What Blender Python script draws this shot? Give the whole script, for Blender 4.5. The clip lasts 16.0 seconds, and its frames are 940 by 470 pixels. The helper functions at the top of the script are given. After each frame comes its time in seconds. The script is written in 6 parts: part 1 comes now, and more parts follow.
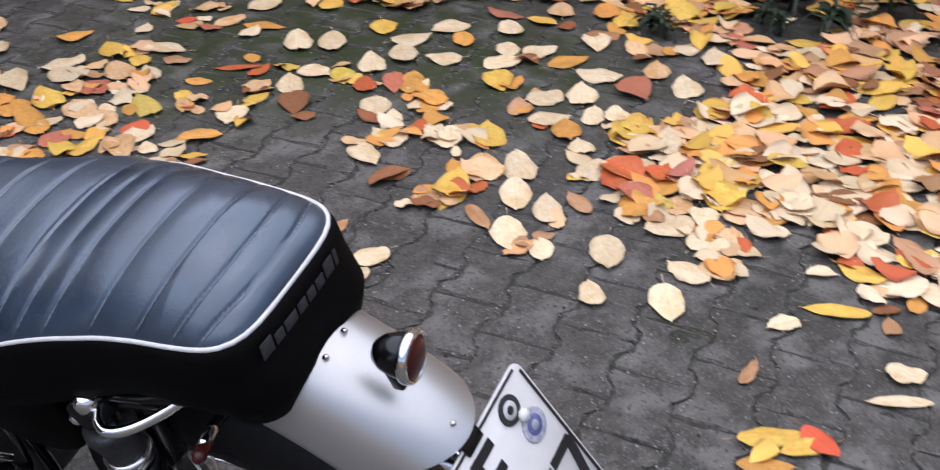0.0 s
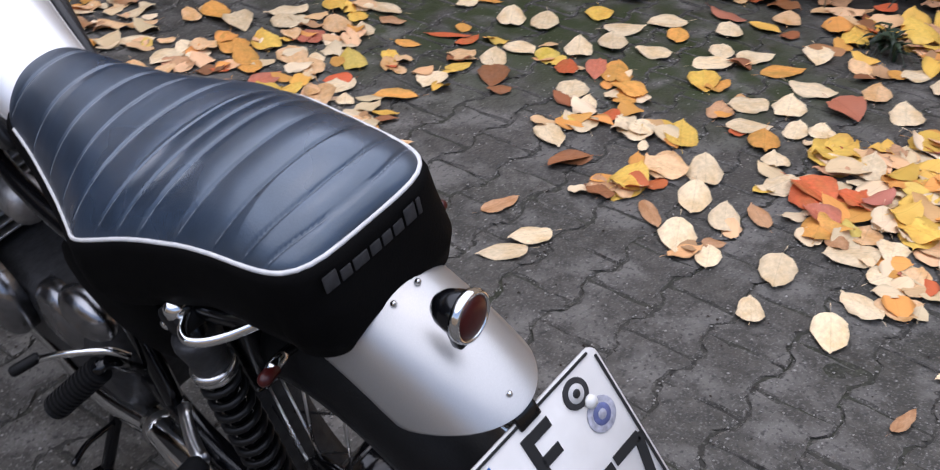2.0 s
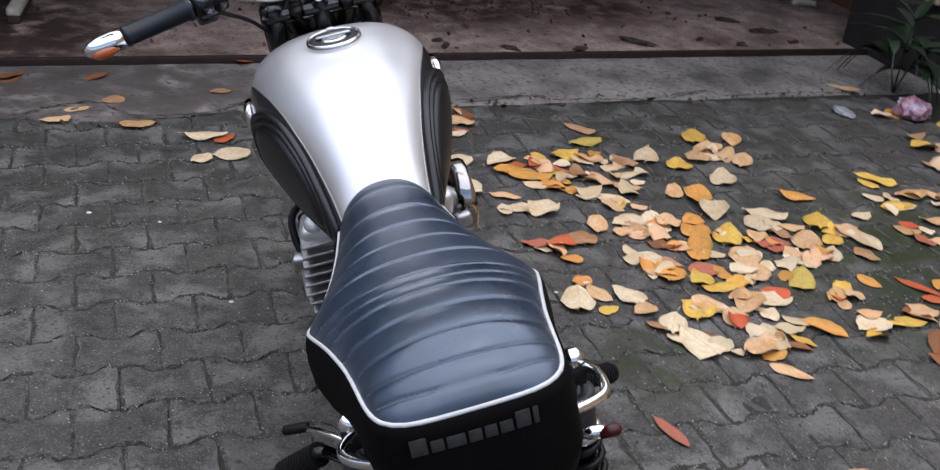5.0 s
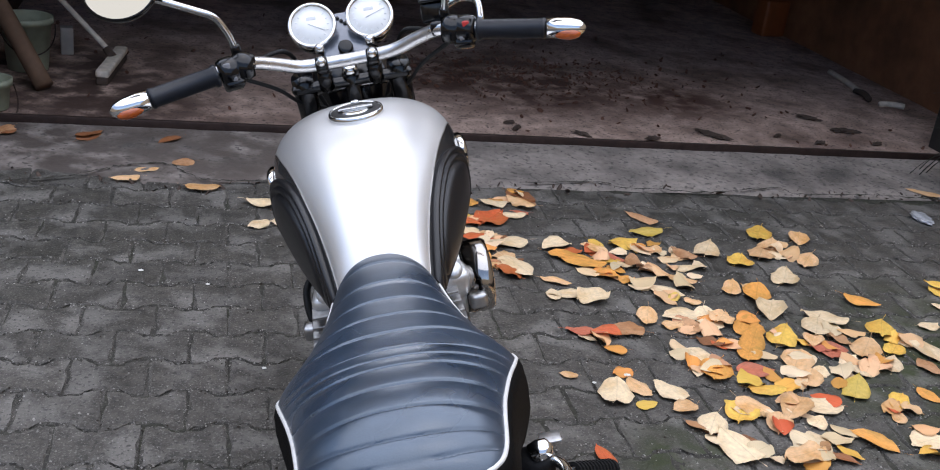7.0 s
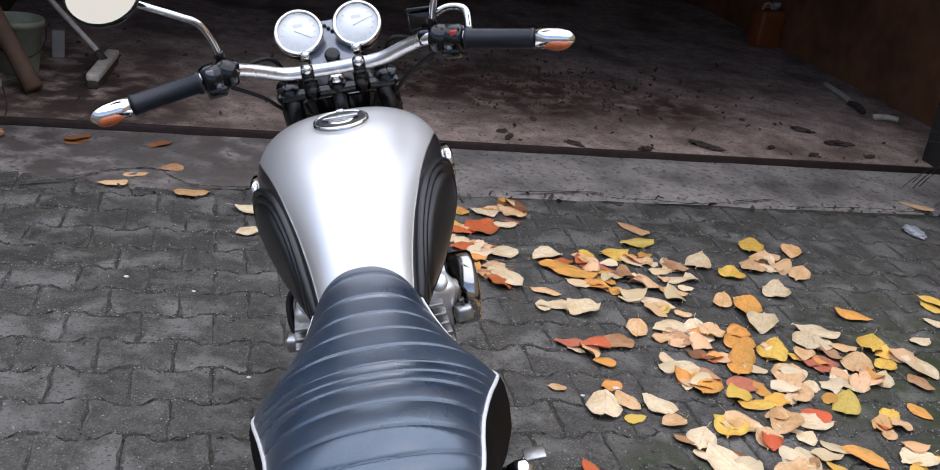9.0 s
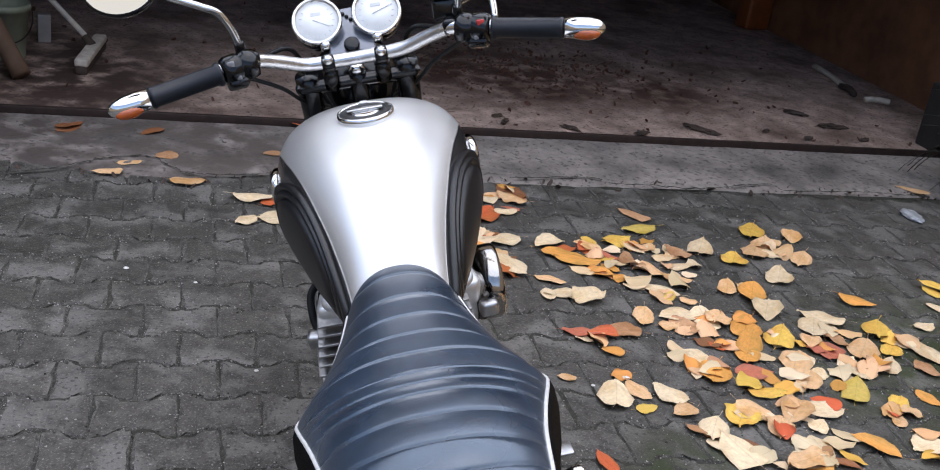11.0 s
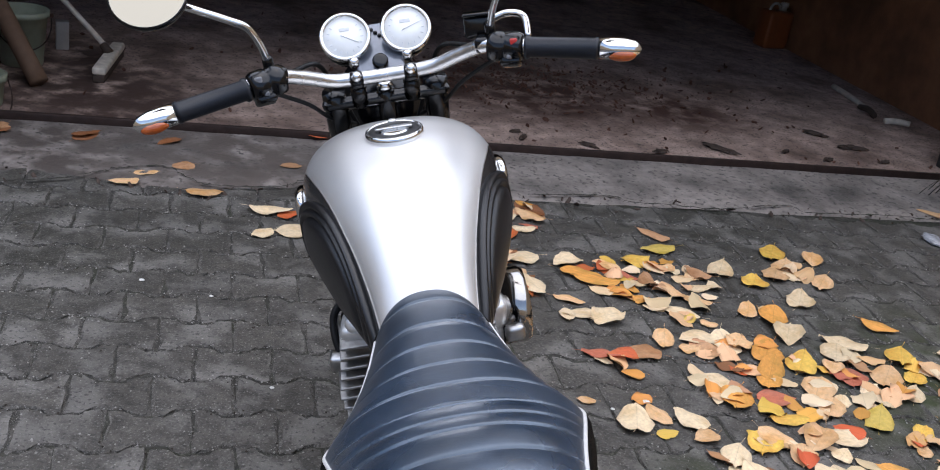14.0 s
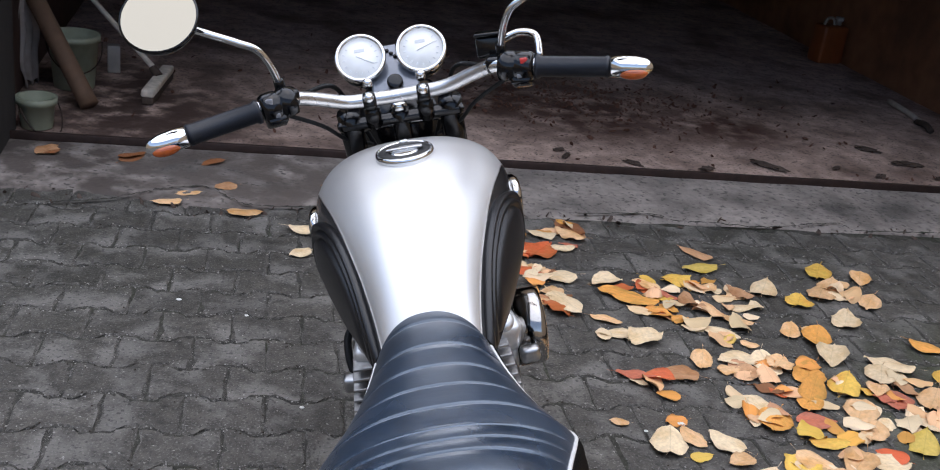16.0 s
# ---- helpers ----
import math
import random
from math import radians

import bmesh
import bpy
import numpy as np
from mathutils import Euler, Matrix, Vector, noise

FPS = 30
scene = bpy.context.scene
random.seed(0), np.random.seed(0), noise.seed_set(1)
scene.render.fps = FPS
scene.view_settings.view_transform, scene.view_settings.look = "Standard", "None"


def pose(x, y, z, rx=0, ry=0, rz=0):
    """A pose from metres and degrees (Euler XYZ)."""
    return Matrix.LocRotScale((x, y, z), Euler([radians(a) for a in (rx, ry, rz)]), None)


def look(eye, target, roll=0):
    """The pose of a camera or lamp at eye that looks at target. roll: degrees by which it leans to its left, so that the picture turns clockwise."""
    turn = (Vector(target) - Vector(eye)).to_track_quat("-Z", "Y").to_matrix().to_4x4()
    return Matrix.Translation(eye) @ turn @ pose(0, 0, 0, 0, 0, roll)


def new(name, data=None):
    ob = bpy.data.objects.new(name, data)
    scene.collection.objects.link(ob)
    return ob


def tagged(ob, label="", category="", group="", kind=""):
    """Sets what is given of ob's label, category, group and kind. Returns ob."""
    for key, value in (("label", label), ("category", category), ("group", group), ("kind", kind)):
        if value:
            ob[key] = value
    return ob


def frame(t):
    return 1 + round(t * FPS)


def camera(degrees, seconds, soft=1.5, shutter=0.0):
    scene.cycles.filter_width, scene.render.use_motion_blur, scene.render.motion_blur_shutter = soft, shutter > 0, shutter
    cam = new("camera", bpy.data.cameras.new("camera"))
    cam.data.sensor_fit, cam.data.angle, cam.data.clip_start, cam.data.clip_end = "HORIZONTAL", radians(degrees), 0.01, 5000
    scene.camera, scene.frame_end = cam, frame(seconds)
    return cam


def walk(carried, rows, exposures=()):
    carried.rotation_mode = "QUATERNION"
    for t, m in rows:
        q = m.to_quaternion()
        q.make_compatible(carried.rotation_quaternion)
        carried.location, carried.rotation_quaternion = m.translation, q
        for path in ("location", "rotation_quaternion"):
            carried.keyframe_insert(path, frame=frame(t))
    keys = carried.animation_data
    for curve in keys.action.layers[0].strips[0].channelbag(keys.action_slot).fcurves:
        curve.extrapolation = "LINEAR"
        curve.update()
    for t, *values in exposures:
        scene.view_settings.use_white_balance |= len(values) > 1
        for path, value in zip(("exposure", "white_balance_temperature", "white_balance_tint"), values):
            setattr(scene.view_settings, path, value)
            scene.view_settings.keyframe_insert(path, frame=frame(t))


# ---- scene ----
cam = camera(47.03, 16.0, 1.05, 0.4)
PATH = [
    (0, (-0.820, -0.583, 1.436), (0.682, 0.165, 0.349), 0.82),
    (0.5, (-0.772, -0.569, 1.394), (0.678, 0.325, 0.346), 1.56),
    (1, (-0.781, -0.552, 1.382), (0.646, 0.386, 0.341), 3.10),
    (1.5, (-0.777, -0.593, 1.392), (0.604, 0.387, 0.328), 3.21),
    (2, (-0.743, -0.684, 1.400), (0.530, 0.391, 0.294), 2.53),
    (2.5, (-0.678, -0.720, 1.398), (0.479, 0.427, 0.238), 2.24),
    (3, (-0.553, -0.689, 1.420), (0.521, 0.505, 0.228), 0.87),
    (3.5, (-0.439, -0.794, 1.492), (0.466, 0.553, 0.323), -1.09),
    (4, (-0.437, -0.969, 1.578), (0.263, 0.559, 0.494), 1.29),
    (4.5, (-0.418, -0.939, 1.536), (0.131, 0.712, 0.550), 3.57),
    (5, (-0.434, -0.878, 1.465), (0.078, 0.835, 0.568), 6.09),
    (5.2, (-0.424, -0.882, 1.464), (0.063, 0.850, 0.589), 6.67),
    (7.5, (-0.279, -0.879, 1.465), (0.059, 0.936, 0.695), 7.21),
    (8, (-0.273, -0.876, 1.464), (0.069, 0.939, 0.698), 7.32),
    (8.5, (-0.269, -0.863, 1.466), (0.075, 0.952, 0.700), 7.84),
    (11, (-0.353, -0.798, 1.459), (0.044, 0.995, 0.667), 8.36),
    (11.5, (-0.344, -0.763, 1.458), (0.066, 1.017, 0.645), 7.85),
    (12, (-0.351, -0.749, 1.451), (0.065, 1.028, 0.633), 8.06),
    (12.5, (-0.361, -0.748, 1.455), (0.058, 1.031, 0.643), 8.57),
    (13, (-0.363, -0.751, 1.456), (0.044, 1.037, 0.658), 8.88),
    (13.5, (-0.372, -0.751, 1.458), (0.019, 1.046, 0.673), 9.10),
    (14, (-0.378, -0.751, 1.455), (0.002, 1.053, 0.681), 9.21),
    (14.5, (-0.384, -0.748, 1.453), (-0.008, 1.061, 0.687), 9.25),
    (15, (-0.383, -0.742, 1.455), (-0.017, 1.070, 0.693), 9.06),
    (15.5, (-0.355, -0.744, 1.460), (-0.025, 1.076, 0.698), 8.43),
    (16, (-0.298, -0.748, 1.465), (-0.032, 1.083, 0.706), 7.69),
]
EXPOSURE = [(0, 0.65, 6500, 17), (1, 0.61, 6500, 17), (2.5, 0.62, 6500, 17), (3.5, 0.4, 6500, 17), (4.5, 0.54, 6500, 15), (5.2, 0.6, 6500, 14),
            (7.5, 0.73, 6500, 13), (12, 0.74, 6500, 13), (16, 0.68, 6500, 13)]
walk(cam, [(t, look(eye, target, roll)) for t, eye, target, roll in PATH], EXPOSURE)

# ---- world, sun, exposure ----
world = bpy.data.worlds.new("overcast_sky")
scene.world = world
world.use_nodes = True
wn, wl = world.node_tree.nodes, world.node_tree.links
wn.clear()
sky = wn.new("ShaderNodeTexSky")
sky.sky_type = "NISHITA"
sky.sun_disc = False
sky.sun_elevation = radians(83)
sky.sun_rotation = radians(8)
sky.air_density, sky.dust_density, sky.ozone_density = 1.0, 0.8, 1.0
wbg = wn.new("ShaderNodeBackground")
wbg.inputs["Strength"].default_value = 0.15
wout = wn.new("ShaderNodeOutputWorld")
grey = wn.new("ShaderNodeHueSaturation")
grey.inputs["Saturation"].default_value = 0.9
wl.new(sky.outputs[0], grey.inputs["Color"])
wl.new(grey.outputs[0], wbg.inputs["Color"])
wl.new(wbg.outputs[0], wout.inputs["Surface"])
sun_data = bpy.data.lights.new("sun", "SUN")
sun_data.energy, sun_data.angle, sun_data.color = 2.3, radians(116), (0.965, 0.985, 1.0)
sun = new("sun", sun_data)
sun.matrix_world = look((0, 0, 6), (-0.15, -0.75, 0))


# ---- materials ----
def shader(name, color, rough=0.5, metal=0.0, grain=None, grain_amount=0.15, stain=None, stain_color=None,
           stain_amount=0.5, bump=None, bump_strength=0.2, coat=0.0, random_amount=0.0, rough_var=0.0, spec=0.5, wide=False, moss_dirt_shade=None, wear=None, jumble=False, speck=None):
    """A principled material with fine grain, larger stains, bump and a random shade per object."""
    m = bpy.data.materials.new(name)
    m.use_nodes = True
    n, l = m.node_tree.nodes, m.node_tree.links
    b = n["Principled BSDF"]
    b.inputs["Roughness"].default_value = rough
    b.inputs["Metallic"].default_value = metal
    b.inputs["Coat Weight"].default_value = coat
    b.inputs["Coat Roughness"].default_value = 0.08
    b.inputs["Specular IOR Level"].default_value = spec
    co = n.new("ShaderNodeNewGeometry").outputs["Position"] if wide else n.new("ShaderNodeTexCoord").outputs["Object"]
    if jumble:
        # every object and every loose piece reads another patch of the pattern
        shift = n.new("ShaderNodeMath")
        shift.operation = "MULTIPLY_ADD"
        l.new(n.new("ShaderNodeObjectInfo").outputs["Random"], shift.inputs[0])
        l.new(n.new("ShaderNodeNewGeometry").outputs["Random Per Island"], shift.inputs[2])
        shift.inputs[1].default_value = 1.7
        away = n.new("ShaderNodeVectorMath")
        away.operation = "MULTIPLY_ADD"
        l.new(shift.outputs[0], away.inputs[0])
        away.inputs[1].default_value = (31.0, 47.0, 59.0)
        l.new(co, away.inputs[2])
        co = away.outputs[0]
    last = n.new("ShaderNodeRGB").outputs[0]
    last.default_value = (*color, 1)

    def noise_of(scale, detail=5.0):
        t = n.new("ShaderNodeTexNoise")
        t.inputs["Scale"].default_value, t.inputs["Detail"].default_value = scale, detail
        l.new(co, t.inputs["Vector"])
        return t.outputs["Fac"]

    def mix(kind, fac, a, c):
        x = n.new("ShaderNodeMix")
        x.data_type, x.blend_type = "RGBA", kind
        if isinstance(fac, float):
            x.inputs[0].default_value = fac
        else:
            l.new(fac, x.inputs[0])
        l.new(a, x.inputs[6])
        if isinstance(c, tuple):
            x.inputs[7].default_value = (*c, 1)
        else:
            l.new(c, x.inputs[7])
        return x.outputs[2]

    def ramp(fac, lo, hi, v0=0.0, v1=1.0):
        r = n.new("ShaderNodeMapRange")
        r.inputs[1].default_value, r.inputs[2].default_value = lo, hi
        r.inputs[3].default_value, r.inputs[4].default_value = v0, v1
        l.new(fac, r.inputs[0])
        return r.outputs[0]

    if stain:
        last = mix("MIX", ramp(noise_of(stain, 4), 0.45, 0.7, 0, stain_amount), last, stain_color)
    if grain:
        g = ramp(noise_of(grain), 0.25, 0.75, 1 - grain_amount, 1 + grain_amount)
        v = n.new("ShaderNodeHueSaturation")
        l.new(g, v.inputs["Value"])
        l.new(last, v.inputs["Color"])
        last = v.outputs[0]
    if wear:
        last = mix("MIX", ramp(noise_of(7.0, 9), 0.48, 0.64, 0, 0.85), last, wear)
    if speck:
        last = mix("MIX", ramp(noise_of(speck[0], 2), 0.56, 0.68, 0, speck[2]), last, speck[1])
        last = mix("MIX", ramp(noise_of(speck[0] * 0.55, 3), 0.44, 0.33, 0, 0.75), last, tuple(0.12 * c for c in speck[1]))
    # patches round given points: moss, dirt, and shade painted into the floor
    if moss_dirt_shade:
        for x, y, reach, *tone in moss_dirt_shade:
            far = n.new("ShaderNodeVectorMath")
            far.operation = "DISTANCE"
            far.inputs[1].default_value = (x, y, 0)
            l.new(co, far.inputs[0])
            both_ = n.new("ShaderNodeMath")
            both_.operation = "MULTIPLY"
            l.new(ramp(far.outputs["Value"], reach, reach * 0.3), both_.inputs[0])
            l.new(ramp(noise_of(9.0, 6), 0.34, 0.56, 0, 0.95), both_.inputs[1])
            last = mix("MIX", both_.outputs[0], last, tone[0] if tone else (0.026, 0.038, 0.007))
    if random_amount:
        info = n.new("ShaderNodeObjectInfo").outputs["Random"]
        v = n.new("ShaderNodeHueSaturation")
        l.new(ramp(info, 0, 1, 1 - random_amount, 1 + random_amount), v.inputs["Value"])
        l.new(last, v.inputs["Color"])
        last = v.outputs[0]
    l.new(last, b.inputs["Base Color"])
    if rough_var:
        l.new(ramp(noise_of(7.0, 3), 0.3, 0.7, rough - rough_var, rough + rough_var), b.inputs["Roughness"])
    if bump:
        k = n.new("ShaderNodeBump")
        k.inputs["Strength"].default_value, k.inputs["Distance"].default_value = bump_strength, 0.004
        l.new(noise_of(bump), k.inputs["Height"])
        l.new(k.outputs[0], b.inputs["Normal"])
    return m


MOSS = ((1.85, 1.62, 0.8), (2.2, 1.3, 0.8), (2.1, 0.7, 0.55), (0.7, 1.2, 0.2))
paint_silver = shader("silver_paint", (0.76, 0.752, 0.738), 0.45, 0.74, grain=900, grain_amount=0.06, coat=0.35, rough_var=0.03)
paint_fender = shader("fender_silver", (0.47, 0.462, 0.45), 0.38, 0.8, grain=900, grain_amount=0.06, coat=0.3, rough_var=0.04)
paint_charcoal = shader("charcoal_paint", (0.045, 0.045, 0.046), 0.25, 0.3, coat=0.6, grain=500, grain_amount=0.1)
chrome = shader("chrome", (0.78, 0.78, 0.77), 0.1, 1.0, rough_var=0.05)
polished = shader("polished_alloy", (0.62, 0.61, 0.6), 0.27, 1.0, grain=60, grain_amount=0.12, rough_var=0.08)
case_grey = shader("dull_case_alloy", (0.29, 0.29, 0.3), 0.24, 1.0, grain=70, grain_amount=0.2, bump=200, bump_strength=0.1, rough_var=0.08)
case_chrome = shader("dark_chrome", (0.42, 0.4, 0.38), 0.13, 1.0, grain=60, grain_amount=0.12, rough_var=0.05)
# one dark tone for engine case, cylinder, spring collars and rims
case_dark = shader("dark_alloy", (0.05, 0.05, 0.052), 0.5, 0.6, grain=70, grain_amount=0.3, bump=160, bump_strength=0.3)
fin_alloy = shader("fin_alloy", (0.5, 0.5, 0.5), 0.35, 1.0, grain=80, grain_amount=0.2, rough_var=0.08)
satin_alloy = shader("satin_alloy", (0.72, 0.715, 0.7), 0.42, 0.7, grain=70, grain_amount=0.15, rough_var=0.08)
cast_alloy = shader("cast_alloy", (0.36, 0.35, 0.34), 0.42, 0.9, grain=80, grain_amount=0.2, bump=200, bump_strength=0.2)
# black vinyl; the sky's blue sheen is put into base and specular tint
vinyl_top = shader("seat_vinyl_top_sheen", (0.027, 0.041, 0.064), 0.34, 0.0, stain=7.0, stain_color=(0.009, 0.013, 0.021), stain_amount=0.7, grain=30, grain_amount=0.25, bump=420, bump_strength=0.1, rough_var=0.12, spec=1.0, coat=0.45)
vinyl_top.node_tree.nodes["Principled BSDF"].inputs["Coat Roughness"].default_value = 0.22
vinyl_top.node_tree.nodes["Principled BSDF"].inputs["Specular Tint"].default_value = (0.72, 0.86, 1.0, 1)
seam_thread = shader("seam_thread", (0.16, 0.18, 0.21), 0.5, grain=60, grain_amount=0.5)
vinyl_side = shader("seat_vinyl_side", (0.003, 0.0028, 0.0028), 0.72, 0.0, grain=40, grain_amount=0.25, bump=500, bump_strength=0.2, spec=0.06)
piping_white = shader("piping_white", (0.62, 0.61, 0.59), 0.45, grain=90, grain_amount=0.1)
rubber = shader("black_rubber", (0.007, 0.007, 0.0075), 0.55, grain=60, grain_amount=0.2, bump=300, bump_strength=0.15, spec=0.22)
pad_rubber = shader("knee_pad_rubber", (0.008, 0.008, 0.0095), 0.36, grain=60, grain_amount=0.2, bump=350, bump_strength=0.1, spec=0.5)
black_paint = shader("black_enamel", (0.0025, 0.0025, 0.0032), 0.17, 0.0, grain=50, grain_amount=0.2, spec=0.45, rough_var=0.05)
spring_black = shader("spring_black", (0.004, 0.004, 0.0045), 0.4, 0.0, grain=80, grain_amount=0.2, spec=0.3)
grip_rubber = shader("grip_rubber", (0.0045, 0.006, 0.011), 0.42, bump=500, bump_strength=0.12, grain=80, grain_amount=0.2)
dial_white = shader("dial_face", (0.9, 0.9, 0.88), 0.35, grain=40, grain_amount=0.05)
mark_black = shader("black_marking", (0.012, 0.012, 0.012), 0.5, grain=120, grain_amount=0.2)
dial_mark = shader("dial_marking", (0.68, 0.69, 0.7), 0.5, grain=120, grain_amount=0.1)
panel_grey = shader("panel_grey", (0.17, 0.185, 0.22), 0.22, 0.35, grain=60, grain_amount=0.12, coat=0.5)
mark_grey = shader("grey_marking", (0.22, 0.22, 0.23), 0.5, grain=120, grain_amount=0.2)
badge_grey = shader("faded_badge_print", (0.042, 0.041, 0.042), 0.75, grain=90, grain_amount=0.3, spec=0.12)
plate_white = shader("plate_white", (0.6, 0.588, 0.57), 0.4, grain=30, grain_amount=0.06, stain=18.0, stain_color=(0.5, 0.49, 0.47), stain_amount=0.35)
plate_blue = shader("plate_blue", (0.02, 0.13, 0.42), 0.4, grain=60, grain_amount=0.08)
sticker_red = shader("sticker_red", (0.45, 0.1, 0.09), 0.5, grain=90, grain_amount=0.15)
seal_grey = shader("seal_grey", (0.4, 0.4, 0.46), 0.45, grain=160, grain_amount=0.4)
seal_blue = shader("seal_blue", (0.12, 0.14, 0.3), 0.5, grain=120, grain_amount=0.3)
lens_red = shader("lens_red", (0.05, 0.006, 0.005), 0.3, grain=120, grain_amount=0.15, coat=0.15, spec=0.3)
lens_amber = shader("lens_amber", (0.45, 0.09, 0.015), 0.15, grain=150, grain_amount=0.2, coat=0.8)
switch_red = shader("switch_red", (0.5, 0.03, 0.025), 0.4, grain=90, grain_amount=0.1)
mirror_glass = shader("mirror_glass", (0.36, 0.325, 0.255), 0.02, 1.0, grain=3, grain_amount=0.01)
paver_mat = shader("concrete_paver", (0.068, 0.062, 0.053), 0.68, speck=(170, (0.21, 0.2, 0.185), 0.62), grain=28, grain_amount=0.5, stain=1.1, stain_color=(0.036, 0.035, 0.027),
                   stain_amount=0.85, bump=110, bump_strength=0.85, random_amount=0.14, rough_var=0.18, spec=0.5, wide=True, moss_dirt_shade=MOSS, wear=(0.165, 0.155, 0.14))
paver_edge_mat = shader("crumbled_paver_edge", (0.088, 0.081, 0.071), 0.9, speck=(240, (0.26, 0.25, 0.23), 0.6), grain=60, grain_amount=0.6, stain=14.0, stain_color=(0.03, 0.028, 0.022), stain_amount=0.9, bump=140, bump_strength=1.0, wide=True)
joint_mat = shader("mossy_joint_sand", (0.04, 0.037, 0.031), 0.95, speck=(150, (0.18, 0.17, 0.15), 0.4), grain=40, grain_amount=0.5, stain=3.0, stain_color=(0.022, 0.027, 0.01), stain_amount=0.7, bump=90, bump_strength=0.8, wide=True)
# two patches make the strip darker and browner towards its left end
apron_mat = shader("worn_concrete", (0.29, 0.254, 0.228), 0.66, speck=(90, (0.3, 0.28, 0.26), 0.2), moss_dirt_shade=((-1.2, 3.2, 1.3, (0.075, 0.06, 0.052)), (-0.2, 3.2, 0.6, (0.11, 0.09, 0.078))), grain=30, grain_amount=0.25, stain=3.0, stain_color=(0.06, 0.055, 0.05), stain_amount=0.9, bump=60, bump_strength=0.6, rough_var=0.12)
# first three patches are dirt; the last two paint the left side's shade
garage_floor_mat = shader("dirty_shaded_concrete", (0.47, 0.34, 0.28), 0.8, speck=(130, (0.26, 0.2, 0.17), 0.4), grain=14, grain_amount=0.4, stain=2.6, stain_color=(0.13, 0.08, 0.06), stain_amount=0.9, moss_dirt_shade=((1.35, 4.4, 0.75, (0.06, 0.024, 0.015)), (0.75, 4.55, 0.6, (0.06, 0.024, 0.015)), (2.1, 4.3, 0.5, (0.08, 0.034, 0.022)), (-0.95, 4.15, 1.0, (0.05, 0.027, 0.02)), (-0.7, 3.75, 0.6, (0.06, 0.034, 0.026))), bump=40, bump_strength=0.7)
steel_dark = shader("rusty_steel_rail", (0.036, 0.021, 0.017), 0.6, 0.4, grain=25, grain_amount=0.4, bump=60, bump_strength=0.5)
soil_mat = shader("dark_soil", (0.03, 0.024, 0.018), 0.95, grain=20, grain_amount=0.5, bump=40, bump_strength=1.0)
yard_mat = shader("dark_yard", (0.07, 0.066, 0.06), 0.85, grain=6, grain_amount=0.3, stain=0.8, stain_color=(0.04, 0.042, 0.03), stain_amount=0.7)
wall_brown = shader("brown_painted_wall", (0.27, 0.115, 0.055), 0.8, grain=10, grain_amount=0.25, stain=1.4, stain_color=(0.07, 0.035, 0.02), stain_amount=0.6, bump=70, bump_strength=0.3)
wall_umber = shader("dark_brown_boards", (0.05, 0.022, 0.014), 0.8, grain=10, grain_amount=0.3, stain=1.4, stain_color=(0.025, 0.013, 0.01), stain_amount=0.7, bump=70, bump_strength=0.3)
# one near-black tone for back wall, ceiling, roof, left pier and plinths
wall_dark = shader("dark_plaster", (0.022, 0.019, 0.017), 0.9, grain=9, grain_amount=0.3, stain=1.2, stain_color=(0.03, 0.026, 0.023), stain_amount=0.7, bump=60, bump_strength=0.4)
wall_beige = shader("beige_render", (0.5, 0.37, 0.24), 0.85, grain=40, grain_amount=0.15, stain=1.0, stain_color=(0.38, 0.29, 0.2), stain_amount=0.5, bump=120, bump_strength=0.6)
cardboard = shader("cardboard", (0.14, 0.082, 0.05), 0.8, grain=25, grain_amount=0.15)
plastic_pale = shader("pale_green_plastic", (0.24, 0.26, 0.19), 0.5, grain=18, grain_amount=0.2, stain=6.0, stain_color=(0.25, 0.28, 0.2), stain_amount=0.5)
plastic_white = shader("white_plastic", (0.3, 0.28, 0.26), 0.5, grain=18, grain_amount=0.15, stain=6.0, stain_color=(0.35, 0.33, 0.3), stain_amount=0.5)
wood_pale = shader("pale_wood", (0.62, 0.55, 0.46), 0.7, grain=30, grain_amount=0.25)
wood_dark = shader("dark_wood_scrap", (0.06, 0.04, 0.03), 0.8, grain=30, grain_amount=0.3)
cloth_white = shader("dirty_cloth", (0.27, 0.24, 0.225), 0.9, grain=20, grain_amount=0.2)
orange_plastic = shader("orange_plastic", (0.22, 0.06, 0.016), 0.5, grain=20, grain_amount=0.15)
clear_foil = shader("crumpled_foil", (0.55, 0.57, 0.6), 0.2, 0.3, grain=40, grain_amount=0.3)
pink_foil = shader("pink_foil", (0.42, 0.2, 0.26), 0.25, 0.2, grain=25, grain_amount=0.4, stain=30.0, stain_color=(0.5, 0.52, 0.6), stain_amount=0.9)
leaf_green = shader("dark_green_leaf", (0.016, 0.034, 0.014), 0.5, grain=60, grain_amount=0.3, random_amount=0.3)
petal_white = shader("white_crumb", (0.75, 0.74, 0.7), 0.6, grain=60, grain_amount=0.1)


# ---- mesh helpers ----
def part(name, bm, material, parent=None, label="", smooth=True):
    """Links a bmesh as one mesh object, under a thing or a part when one is given."""
    me = bpy.data.meshes.new(name)
    bmesh.ops.recalc_face_normals(bm, faces=bm.faces)
    bm.to_mesh(me)
    bm.free()
    for m in material if isinstance(material, (list, tuple)) else [material]:
        me.materials.append(m)
    if smooth:
        me.shade_smooth()
    ob = new(name, me)
    if parent is not None:
        ob.parent = parent
    if label:
        tagged(ob, label)
    return ob


